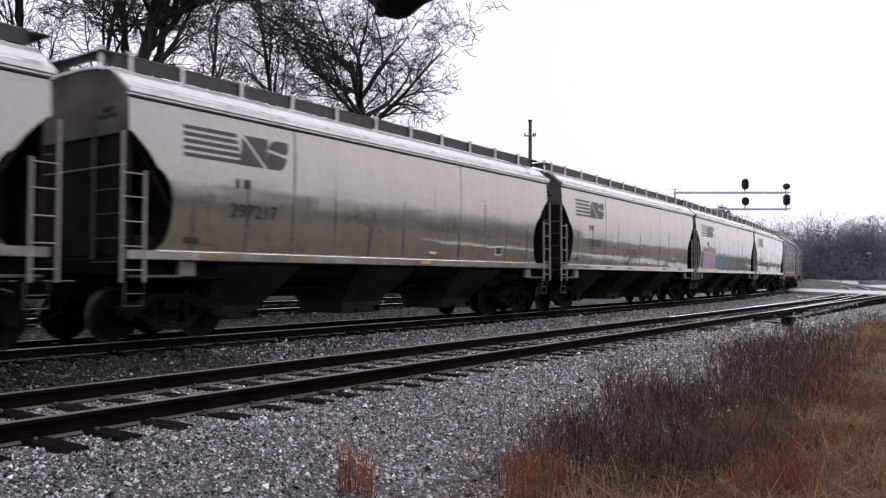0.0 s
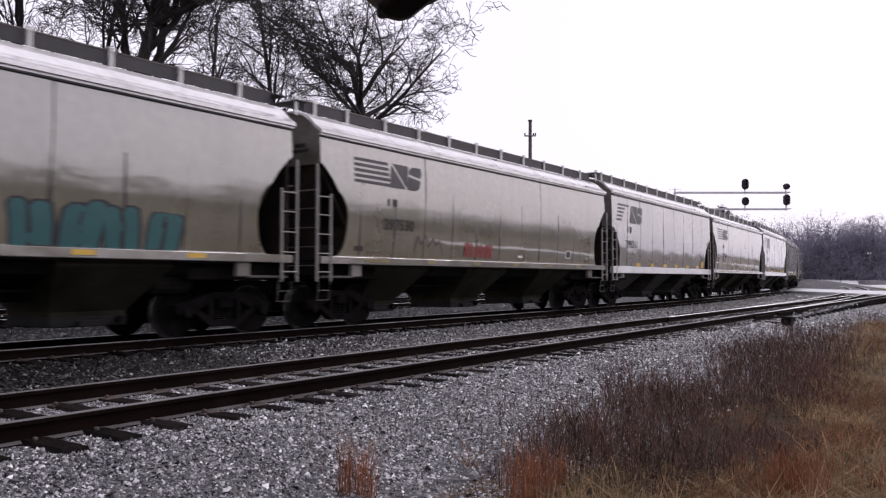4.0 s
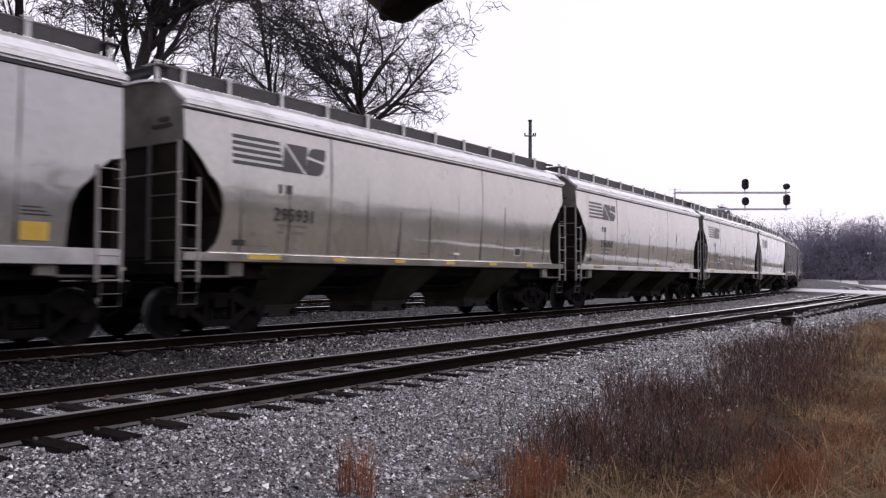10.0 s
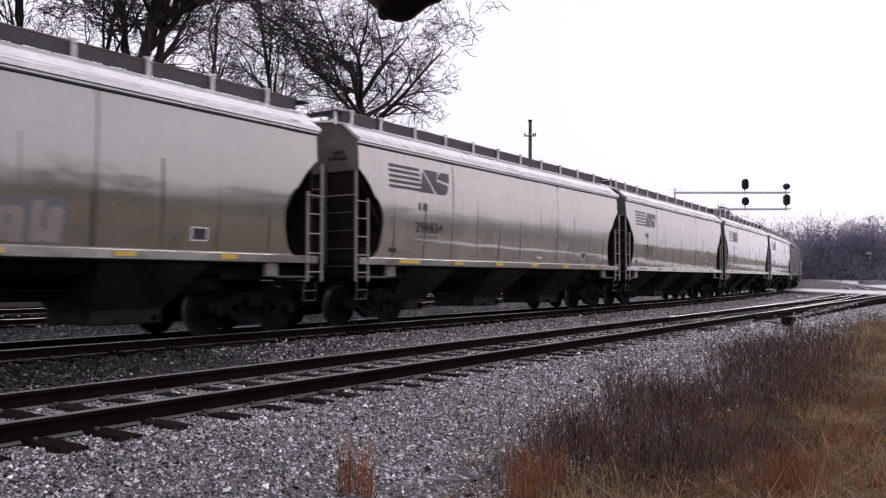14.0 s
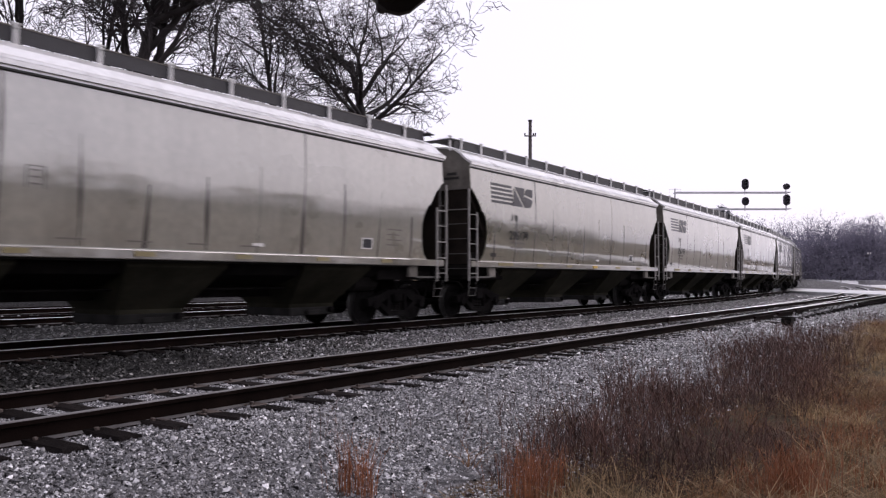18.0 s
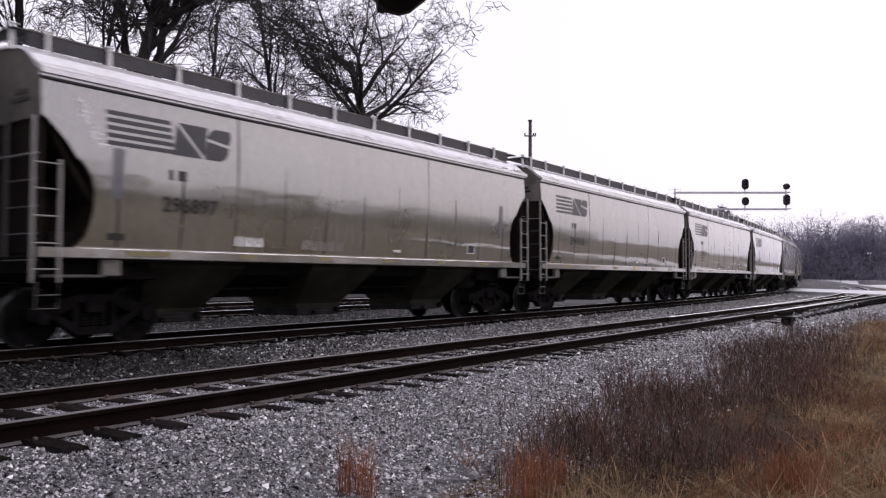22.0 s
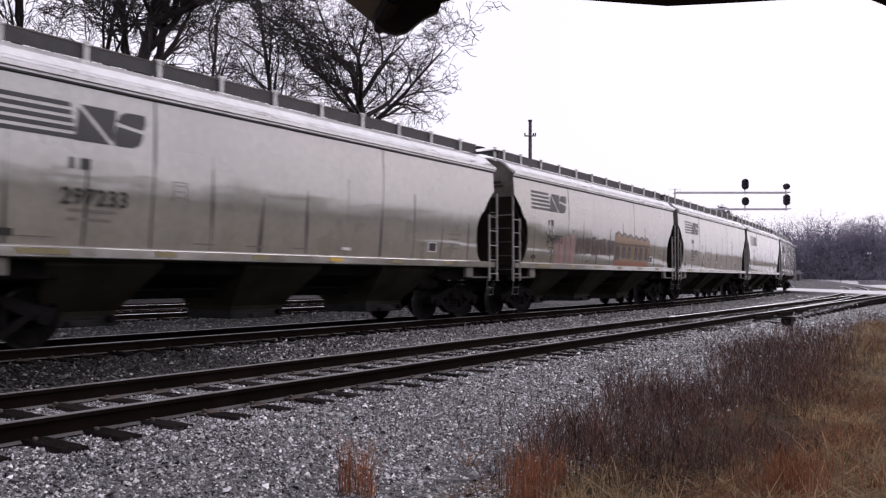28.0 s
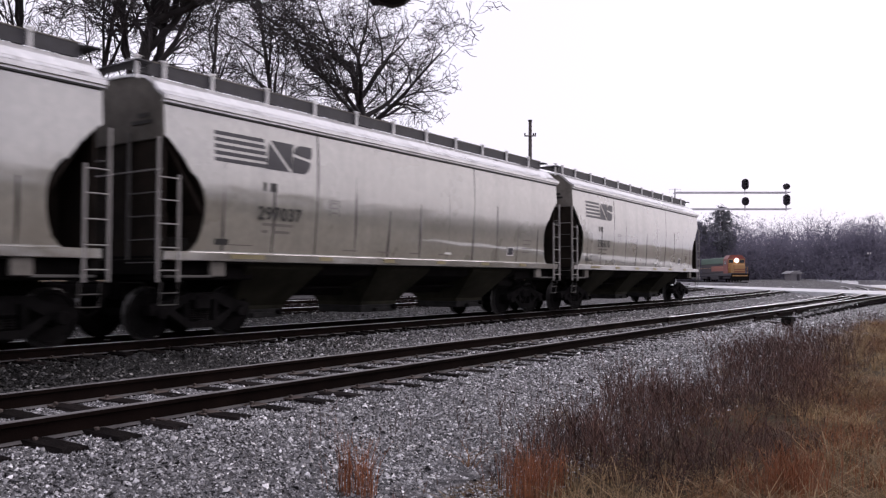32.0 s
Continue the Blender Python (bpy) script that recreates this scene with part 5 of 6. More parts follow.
def pine(x, y, h, seed):
    rng = np.random.default_rng(seed)
    t = tagged(new("pine_tree"), "evergreen pine rising over the woods, greyed with haze", "tree")
    t.matrix_basis = pose(x, y, -0.6)
    part("trunk", Form().tube([(0, 0, 0), (0.1, 0, h * 0.5), (0, 0.1, h * 0.97)], [0.28, 0.2, 0.05], 7), BARK, t)
    n = 5200
    z = rng.uniform(0.42, 1.0, n)
    whorl = np.round(z * 16) / 16
    z = whorl + rng.normal(0, 0.02, n)
    bough = rng.integers(0, 9, n)
    reach = 0.72 + 0.28 * np.sin(whorl * 91 + bough * 2.7)
    r = h * 0.235 * np.sqrt(np.clip(1 - ((z - 0.72) / 0.31) ** 2, 0.08, 1)) * reach * rng.uniform(0.1, 1.0, n) ** 0.6
    a = bough * 0.9 + whorl * 40 + rng.normal(0, 0.14, n)
    c = np.stack([r * np.cos(a), r * np.sin(a), z * h + rng.normal(0, 0.1, n)], -1)
    d = rng.normal(0, 1, (n, 3)) * 0.30
    e = rng.normal(0, 1, (n, 3)) * 0.10
    V = np.stack([c - d, c + e, c + d], 1).reshape(-1, 3)
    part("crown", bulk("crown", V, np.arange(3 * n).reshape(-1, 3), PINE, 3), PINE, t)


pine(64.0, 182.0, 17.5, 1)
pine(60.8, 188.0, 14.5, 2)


# ---- signal gantry, pole, box, hut ----
def build_gantry():
    y, x0, x1 = 69.0, 20.2, 30.1
    g = tagged(new("signal_gantry"), "grey steel cantilever signal bridge with two pairs of heads", "signal")
    g.matrix_basis = pose(x0, y, -0.3)
    part("mast", Form().box((0, 0, 4.4), (0.12, 0.12, 8.8), 0.04), GALV, g)
    part("footing", Form().box((0, 0, 0.0), (1.4, 1.4, 0.9), 0.05), GALV, g)
    span = x1 - x0
    for z, nm in ((7.40, "lower_chord"), (8.84, "upper_chord")):
        for q in (-0.45, 0.45):
            part(nm, Form().box((span / 2, q, z), (span, 0.07, 0.09), 0.01), GALV, g)
    lace = Form().tube([(0, 0, 0), (0, 0.9, 0)], 0.03, 5).mesh("cross_bar", GALV)
    for k in range(9):
        for z in (7.40, 8.84):
            part("cross_bar", lace, GALV, g, at=pose(span * k / 8, -0.45, z))
    part("end_post", Form().box((0.0, 0.0, 8.9), (0.10, 0.10, 0.6), 0.01), GALV, g)
    part("hand_rail", Form().tube([(-0.6, -0.4, 8.8), (-0.6, -0.4, 9.1), (0.4, -0.4, 9.1), (0.4, -0.4, 8.8)], 0.02, 5), GALV, g)
    for hx, hz, hh, post in ((26.05, 9.50, 0.92, 8.84), (26.05, 8.02, 0.72, 7.40), (29.60, 9.30, 0.52, 8.84), (29.60, 8.14, 0.96, 7.40)):
        head = part("signal_head", Form().prism([(0.30 * math.cos(a), (hh / 2 - 0.30) * math.copysign(1, math.sin(a)) * (hh > 0.6) + (0.30 if hh > 0.6 else hh / 2) * math.sin(a)) for a in [2 * math.pi * k / 18 + 0.01 for k in range(18)]], -0.06, 0.06), SIGNAL, g, "black signal head with hooded lamps")
        head.matrix_basis = pose(hx - x0, -0.75, hz)
        nl = 3 if hh > 0.9 else 2 if hh > 0.6 else 1
        for k in range(nl):
            part("hood", Form().lathe([(0.09, 0.0), (0.11, -0.02), (0.11, -0.28), (0.10, -0.28), (0.09, -0.02)], 12, pose(0, -0.05, (k - (nl - 1) / 2) * 0.26)), SIGNAL, head)
        part("post", Form().tube([(hx - x0, -0.62, post - 0.2), (hx - x0, -0.62, hz + 0.1)], 0.05, 6).tube([(hx - x0, -0.62, post), (hx - x0, -0.4, post)], 0.04, 5), GALV, g)


build_gantry()


def build_pole():
    p = tagged(new("utility_pole"), "weathered wooden utility pole with a short crossarm", "utility pole")
    p.matrix_basis = pose(5.28, 48.0, -0.6)
    part("shaft", Form().tube([(0, 0, 0), (0, 0, 6), (0.02, 0, 11.2)], [0.15, 0.125, 0.10], 10), WOOD, p)
    part("crossarm", Form().box((0, -0.14, 10.3), (0.72, 0.07, 0.07), 0.01), WOOD, p)
    for x in (-0.32, 0.2, 0.32):
        part("insulator", Form().lathe([(0.0, 0.0), (0.03, 0.0), (0.05, 0.06), (0.03, 0.12), (0.0, 0.14)], 8, pose(x, -0.14, 10.35, 90, 0, 0)), SIGNAL, p)
    part("top_cap", Form().tube([(0.02, 0, 11.2), (0.02, 0, 11.3)], 0.13, 8), SIGNAL, p)


build_pole()


def build_switch_box():
    b = tagged(new("switch_machine"), "low dark steel switch machine beside the siding", "switch machine")
    b.matrix_basis = on_line(23.6, 4.75, -0.22) @ Matrix.Scale(0.85, 4)
    part("case", Form().box((0, 0, 0.11), (0.42, 0.32, 0.22), 0.03), GREYBLACK, b)
    part("cover", Form().box((0, 0, 0.235), (0.46, 0.36, 0.03), 0.012), GREYBLACK, b)
    part("base_plate", Form().box((0, 0, -0.05), (0.36, 0.28, 0.12), 0.01), TIE, b)
    part("rod", Form().tube([(0, 0.2, 0.05), (0, 1.1, 0.10)], 0.025, 6), PLATE, b)


build_switch_box()


def build_hut():
    h = tagged(new("trackside_hut"), "small pale grey hut with a low roof by the far tracks", "hut")
    x, y = 68.6, 156.0
    h.matrix_basis = pose(x, y, float(ground_z(np.array(x), np.array(y))) - 0.05, 0, 0, 12)
    part("wall", Form().box((0, 0, 0.75), (2.2, 2.0, 1.5), 0.03), SHED, h)
    part("roof", Form().prism([(-1.6, 1.45), (1.6, 1.45), (1.3, 1.62), (0.5, 2.0), (-0.5, 2.0), (-1.3, 1.62)], -1.3, 1.3), CONCRETE, h, "pale low roof")
    part("door", Form().box((0.4, -1.12, 0.65), (0.6, 0.06, 1.3), 0.01), SIGNAL, h)
    x, y = 70.8, 130.0
    b = tagged(new("loading_platform"), "low grey concrete loading platform beside the pavement", "platform")
    b.matrix_basis = pose(x, y, float(ground_z(np.array(x), np.array(y))) - 0.05, 0, 0, 8)
    part("slab", Form().box((0, 0, 0.72), (5.2, 2.2, 0.16), 0.02), CONCRETE, b)
    part("wall", Form().box((0, 0, 0.32), (5.0, 2.0, 0.64), 0.02), CONCRETE, b)
    x, y = 75.0, 150.0
    p = tagged(new("marker_post"), "short dark marker post at the edge of the pavement", "post")
    p.matrix_basis = pose(x, y, float(ground_z(np.array(x), np.array(y))) - 0.05)
    part("shaft", Form().tube([(0, 0, 0), (0, 0, 1.9)], [0.06, 0.05], 8), SIGNAL, p)
    part("cap", Form().box((0, 0, 1.95), (0.3, 0.3, 0.12), 0.03), SIGNAL, p)
    x, y = 64.4, 120.0
    p = tagged(new("street_lamp"), "thin dark lamp post with two small white heads", "street lamp")
    p.matrix_basis = pose(x, y, float(ground_z(np.array(x), np.array(y))) - 0.05)
    part("shaft", Form().tube([(0, 0, 0), (0, 0, 5.2)], [0.05, 0.03], 8), FARTWIG, p)
    for q in (-0.22, 0.22):
        part("lamp_head", Form().box((q, 0, 5.1), (0.14, 0.14, 0.30), 0.04), WHITE, p)


build_hut()


# ---- roads ----
def road_slab(name, p0, p1, width, z, label):
    a, b = Vector(p0), Vector(p1)
    d = (b - a).normalized()
    n = Vector((-d.y, d.x))
    fm, k = Form(), 24
    for i in range(k + 1):
        c = a.lerp(b, i / k)
        for f, dz in ((-0.5, -0.5), (-0.5, -0.03), (-0.42, 0.0), (0.42, 0.0), (0.5, -0.03), (0.5, -0.5)):
            q = c + n * width * f
            lift = float(ground_z(np.array(q.x), np.array(q.y))) + 0.10 if z < 0 else z
            fm.v.append((q.x, q.y, lift + dz))
    for i in range(k):
        for j in range(5):
            q = i * 6 + j
            fm.f.append((q, q + 1, q + 7, q + 6))
    tagged(part(name, fm, ASPHALT), label, "road", kind="structure")


road_slab("road", (31.5, 30.0), (40.5, 150.0), 7.2, 0.012, "wet road crossing the tracks, pale with painted sky sheen")
road_slab("road", (70.0, 105.0), (118.0, 270.0), 20.0, -0.25, "wet pavement beyond the crossing, pale with painted sky sheen")


# straight branch that leaves the siding at the switch
def build_branch():
    t = tagged(new("railway_track"), "straight branch of the siding past a switch, with polished rails", "railway track", kind="structure")
    for d in (5.95, 7.455):
        path = []
        for i in range(31):
            u = 21.5 + 2.2 * i
            w = -d + (0.05 if d < 6 else -0.05) * max(0, 1 - i / 3) * (-1)
            path.append((u * SIN + w * COS, u * COS - w * SIN, heading(0)))
        lay_rail(path, t, True)
    for i in range(40):
        u = 26.0 + 1.04 * i
        ob = new("tie", TIE_MESH)
        ob.parent = t
        ob.matrix_basis = pose(u * SIN - 6.3 * COS, u * COS + 6.3 * SIN, -0.172, 0, 0, heading(0))
    for u in (23.5, 26.5, 29.5):
        for d in (5.60, 7.80):
            ob = part("guard_rail", rail_form([(0, 0, 0), (1.2, 0, 0), (2.4, 0, 0)]), RAIL, t)
            ob.matrix_basis = on_line(u, d, -0.02)
    frog = Form().prism([(-0.8, -0.10), (-0.7, 0.08), (0.9, 0.10), (1.1, 0.0), (0.9, -0.14)], -0.13, -0.012, 2)
    part("frog", frog, RAIL, t, "cast frog casting", at=on_line(24.6, 7.5, 0.0))


build_branch()


# ---- locomotive waiting at the far end ----
def build_loco():
    k = tagged(new("locomotive"), "red, green and yellow diesel locomotive with its headlight lit", "locomotive")
    m = pose(51.1, 137.0, 0.55, 0, 0, 90 - 3)
    k.matrix_basis = m
    part("frame", Form().box((10.5, 0, 1.25), (21.5, 3.0, 0.45), 0.05), SIGNAL, k)
    part("pilot", Form().prism([(-1.45, 0.2), (1.45, 0.2), (1.5, 1.3), (-1.5, 1.3)], -0.35, -0.1, 0), GREYBLACK, k, "dark pilot plate")
    part("pilot_stripe", Form().box((-0.37, 0, 1.05), (0.03, 2.6, 0.22), 0.01), LOCOYELLOW, k, "dull yellow pilot stripe")
    part("nose", Form().box((0.9, 0, 2.2), (1.9, 2.0, 1.6), 0.15), LOCOYELLOW, k, "yellow low nose")
    cab = part("cab", Form().prism([(-1.5, 1.45), (1.5, 1.45), (1.5, 4.0), (1.0, 4.65), (-1.0, 4.65), (-1.5, 4.0)], 1.7, 4.2, 0), LOCORED, k, "dark red cab")
    part("front_sheet", Form().box((1.67, 0, 2.75), (0.05, 2.8, 2.4), 0.02), LOCOYELLOW, cab, "faded yellow cab front")
    for y in (-0.95, 0.95):
        part("windscreen", Form().box((1.63, y, 3.55), (0.05, 0.75, 0.55), 0.02), GLASS, cab)
        part("side_window", Form().box((3.0, 1.51 * y / 0.95, 3.3), (1.1, 0.04, 0.6), 0.01), GLASS, cab)
    for z in (1.75, 2.15):
        part("nose_band", Form().box((-0.06, 0, z), (0.04, 1.9, 0.14), 0.01), LOCORED, k, "red band across the nose")
    part("anticlimber", Form().box((-0.25, 0, 1.42), (0.5, 2.9, 0.12), 0.02), SIGNAL, k)
    for y in (-1.25, 1.25):
        part("step_stile", Form().tube([(-0.3, y, 0.4), (-0.3, y, 2.4)], 0.035, 5), LOCOYELLOW, k)
    part("hood", Form().box((12.2, 0, 2.75), (16.0, 2.0, 2.5), 0.12), SIGNAL, k, "long dark engine hood")
    for y in (-1.03, 1.03):
        part("side_panel", Form().box((9.0, y, 2.35), (8.5, 0.06, 0.95), 0.02), ORANGE, k, "red side panel")
    part("hood_top", Form().box((12.2, 0, 3.75), (16.0, 2.2, 1.15), 0.1), GREEN, k, "dark green upper hood")
    for x in (7, 11, 15):
        part("fan", Form().lathe([(0.0, 0), (0.55, 0.0), (0.55, 0.14), (0.0, 0.16)], 14, pose(x, 0, 4.3, 90, 0, 0)), SIGNAL, k)
    part("headlight", Form().lathe([(0.0, -0.02), (0.30, -0.02), (0.32, 0.06), (0.0, 0.07)], 16, pose(1.60, 0, 3.72, 0, 0, 90)), LAMP, k, "lit white headlight")
    part("headlight_bezel", Form().lathe([(0.33, 0.0), (0.42, 0.0), (0.42, 0.1), (0.33, 0.1)], 16, pose(1.58, 0, 3.72, 0, 0, 90)), SIGNAL, k)
    for x in (3.4, 17.6):
        t = part("truck", Form().box((0, 0, 0.72), (4.2, 2.5, 0.4), 0.08), SIGNAL, k, at=pose(x, 0, 0))
        for q in (-1.6, 0, 1.6):
            part("wheelset", wheelset_form(), CASTING, t, at=pose(q, 0, 0.45))
    part("fuel_tank", Form().box((10.5, 0, 0.75), (5.5, 2.6, 0.8), 0.15), SIGNAL, k)
    for y in (-1.45, 1.45):
        part("hand_rail", Form().tube([(0.2, y, 1.5), (0.2, y, 2.5), (20.5, y, 2.5)], 0.03, 5), LOCOYELLOW, k)
    t = tagged(new("railway_track"), "track under the waiting locomotive", "railway track", kind="structure")
    for g in (-0.7525, 0.7525):
        me = rail_form([(x, g, 0) for x in range(-2, 60, 6)]).mesh("rail", RAIL)
        part("rail", me, RAIL, t, at=m)
    part("ballast_bed", Form().prism([(-3.2, -1.2), (3.2, -1.2), (1.7, -0.16), (-1.7, -0.16)], -3, 62, 0), CONCRETE, t, "grey ballast bed", at=m)
    for i in range(20):
        part("tie", TIE_MESH, TIE, t, at=m @ pose(-1.5 + 0.6 * i, 0, -0.16))


build_loco()


# ---- ballast stones ----
def plan_arrays(S, D):
    """plan() for arrays; stones of the main line follow its own bend."""
    start, bend = np.where(D > 9.5, MAIN_CURVE, CURVE_FROM), np.where(D > 9.5, MAIN_RADIUS, RADIUS)
    e = np.maximum(S - start, 0) / bend
    u, w = np.minimum(S, start) + (bend - D) * np.sin(e), -bend + (bend - D) * np.cos(e)
    return u * SIN + w * COS, u * COS - w * SIN


def stones(name, rng, S, D, size, label, mat=STONE):
    """Broken stones resting on the ballast at places S, D along the line."""
    n = len(S)
    X, Y = plan_arrays(S, D)
    Z = np.interp(D, PROFILE_D, PROFILE_Z) + size * rng.uniform(-0.12, 0.25, n)
    base = np.array([(1, 0, 0), (-1, 0, 0), (0, 1, 0), (0, -1, 0), (0, 0, 0.72)], float)
    tri = np.array([(0, 2, 4), (2, 1, 4), (1, 3, 4), (3, 0, 4)])
    shape = base[None] * rng.uniform(0.6, 1.15, (n, 5, 1)) + rng.normal(0, 0.16, (n, 5, 3))
    a, b = rng.uniform(0, 6.28, n), rng.normal(0, 0.6, n)
    ca, sa, cb, sb = np.cos(a), np.sin(a), np.cos(b), np.sin(b)
    R = np.stack([np.stack([ca * cb, -sa, ca * sb], -1), np.stack([sa * cb, ca, sa * sb], -1), np.stack([-sb, 0 * a, cb], -1)], 1)
    V = np.einsum("nij,nkj->nki", R, shape) * (size / 2)[:, None, None] + np.stack([X, Y, Z], -1)[:, None]
    F = (np.arange(n)[:, None, None] * 5 + tri[None]).reshape(-1, 3)
    me = bulk(name, V.reshape(-1, 3), F, mat, 3)
    tagged(new(name, me), label, "ballast", kind="stuff")


def build_stones():
    rng = np.random.default_rng(5)

    def spread(n, s0, s1, d0, d1):
        S, D = rng.uniform(s0, s1, n), rng.uniform(d0, d1, n)
        keep = np.ones(n, bool)
        for c in (NEAR, MAIN, FAR, YARD):
            for g in (-0.7525, 0.7525):
                keep &= np.abs(D - c - g) > 0.09
            ties = np.array(TIES_AT[c])
            off = np.abs(S - ties[np.clip(np.searchsorted(ties, S), 1, len(ties) - 1)])
            off = np.minimum(off, np.abs(S - ties[np.clip(np.searchsorted(ties, S) - 1, 0, len(ties) - 1)]))
            keep &= ~((np.abs(D - c) < 1.30) & (off < 0.13) & (rng.uniform(0, 1, n) < 0.92))
        keep &= ~((D < 3.1) & (rng.uniform(0, 1, n) < (3.1 - D) / 0.6))
        X, Y = plan_arrays(S, D)
        keep &= (np.abs(X) < 0.6 * Y + 0.3) & (Y > 4.6)
        return S[keep], D[keep]

    S, D = spread(190000, -1.0, 5.6, 2.6, 8.4)
    stones("ballast_near", rng, S, D, rng.lognormal(math.log(0.0225), 0.36, len(S)), "wet grey broken ballast stones beside the siding")
    S, D = spread(135000, 4.6, 10.0, 2.6, 8.5)
    stones("ballast_near", rng, S, D, rng.lognormal(math.log(0.0225), 0.36, len(S)), "wet grey broken ballast stones beside the siding")
    S, D = spread(110000, 8.5, 25.0, 2.5, 8.6)
    stones("ballast_middle", rng, S, D, rng.lognormal(math.log(0.035), 0.36, len(S)), "wet grey broken ballast stones along the siding")
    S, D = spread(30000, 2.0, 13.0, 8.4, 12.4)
    stones("dirty_ballast", rng, S, D, rng.lognormal(math.log(0.042), 0.35, len(S)), "dark ballast stones beside the main track", DARK_STONE)
    S, D = spread(36000, 9.0, 24.0, 8.4, 12.4)
    stones("ballast_middle", rng, S, D, rng.lognormal(math.log(0.045), 0.3, len(S)), "grey broken ballast stones between the tracks")
    S, D = spread(17000, 55.0, 120.0, 3.2, 20.0)
    stones("ballast_far", rng, S, D, rng.lognormal(math.log(0.11), 0.35, len(S)), "grey broken stones about the far tracks")
    S, D = spread(56000, 22.0, 58.0, 3.5, 12.4)
    stones("ballast_far", rng, S, D, rng.lognormal(math.log(0.055), 0.3, len(S)), "wet grey broken ballast stones along the tracks")
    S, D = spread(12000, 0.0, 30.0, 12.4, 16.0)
    stones("dirty_ballast", rng, S, D, rng.lognormal(math.log(0.06), 0.3, len(S)), "dark ballast stones between the tracks", DARK_STONE)
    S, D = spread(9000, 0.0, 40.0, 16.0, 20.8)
    stones("dirty_ballast", rng, S, D, rng.lognormal(math.log(0.07), 0.3, len(S)), "dark ballast stones behind the train", DARK_STONE)
    S, D = spread(1800, 0.0, 40.0, 22.6, 29.5)
    stones("ballast_behind", rng, S, D, rng.lognormal(math.log(0.09), 0.3, len(S)), "pale ballast stones behind the train")


build_stones()


# ---- weeds and grass ----
def blades(name, X, Y, height, width, mat, rng, label, lean=0.25, twigs=0, droop=0.3):
    """Thin stems, bent in two, each with side twigs, rooted in the ground."""
    n = len(X)
    Z = ground_z(X, Y) - 0.03
    g = rng.uniform(0, 6.28, n)
    off = rng.normal(0, lean, (n, 2)) * height[:, None]
    root = np.stack([X, Y, Z], -1)
    mid = root + np.concatenate([off * 0.35, (height * 0.55)[:, None]], 1)
    tip = root + np.concatenate([off * (1 + droop), (height * rng.uniform(0.85, 1.0, n))[:, None]], 1)
    side = np.stack([np.cos(g), np.sin(g), 0 * g], -1) * width[:, None] / 2
    V = [np.stack([root - side, root + side, mid + side * 0.8, mid - side * 0.8, tip + side * 0.3, tip - side * 0.3], 1).reshape(-1, 3)]
    F = [(np.arange(n)[:, None, None] * 6 + np.array([(0, 1, 2, 3), (3, 2, 4, 5)])[None]).reshape(-1, 4)]
    k = 6 * n
    for q in range(twigs):
        f = rng.uniform(0.3, 0.95, n)[:, None]
        p = np.where(f < 0.55, root + (mid - root) * f / 0.55, mid + (tip - mid) * (f - 0.55) / 0.45)
        a = rng.uniform(0, 6.28, n)
        ln = height * rng.uniform(0.12, 0.34, n) * (1.25 - f[:, 0])
        e = p + np.stack([np.cos(a) * ln * 0.7, np.sin(a) * ln * 0.7, ln * rng.uniform(0.4, 1.2, n)], -1)
        sd = np.stack([-np.sin(a), np.cos(a), 0 * a], -1) * (width * 0.35)[:, None]
        V.append(np.stack([p - sd, p + sd, e + sd * 0.6, e - sd * 0.6], 1).reshape(-1, 3))
        F.append((k + np.arange(n)[:, None] * 4 + np.arange(4)[None]).reshape(-1, 4))
        k += 4 * n
    me = bulk(name, np.concatenate(V), np.concatenate(F), mat, 4)
    tagged(new(name, me), label, "weeds", kind="stuff")


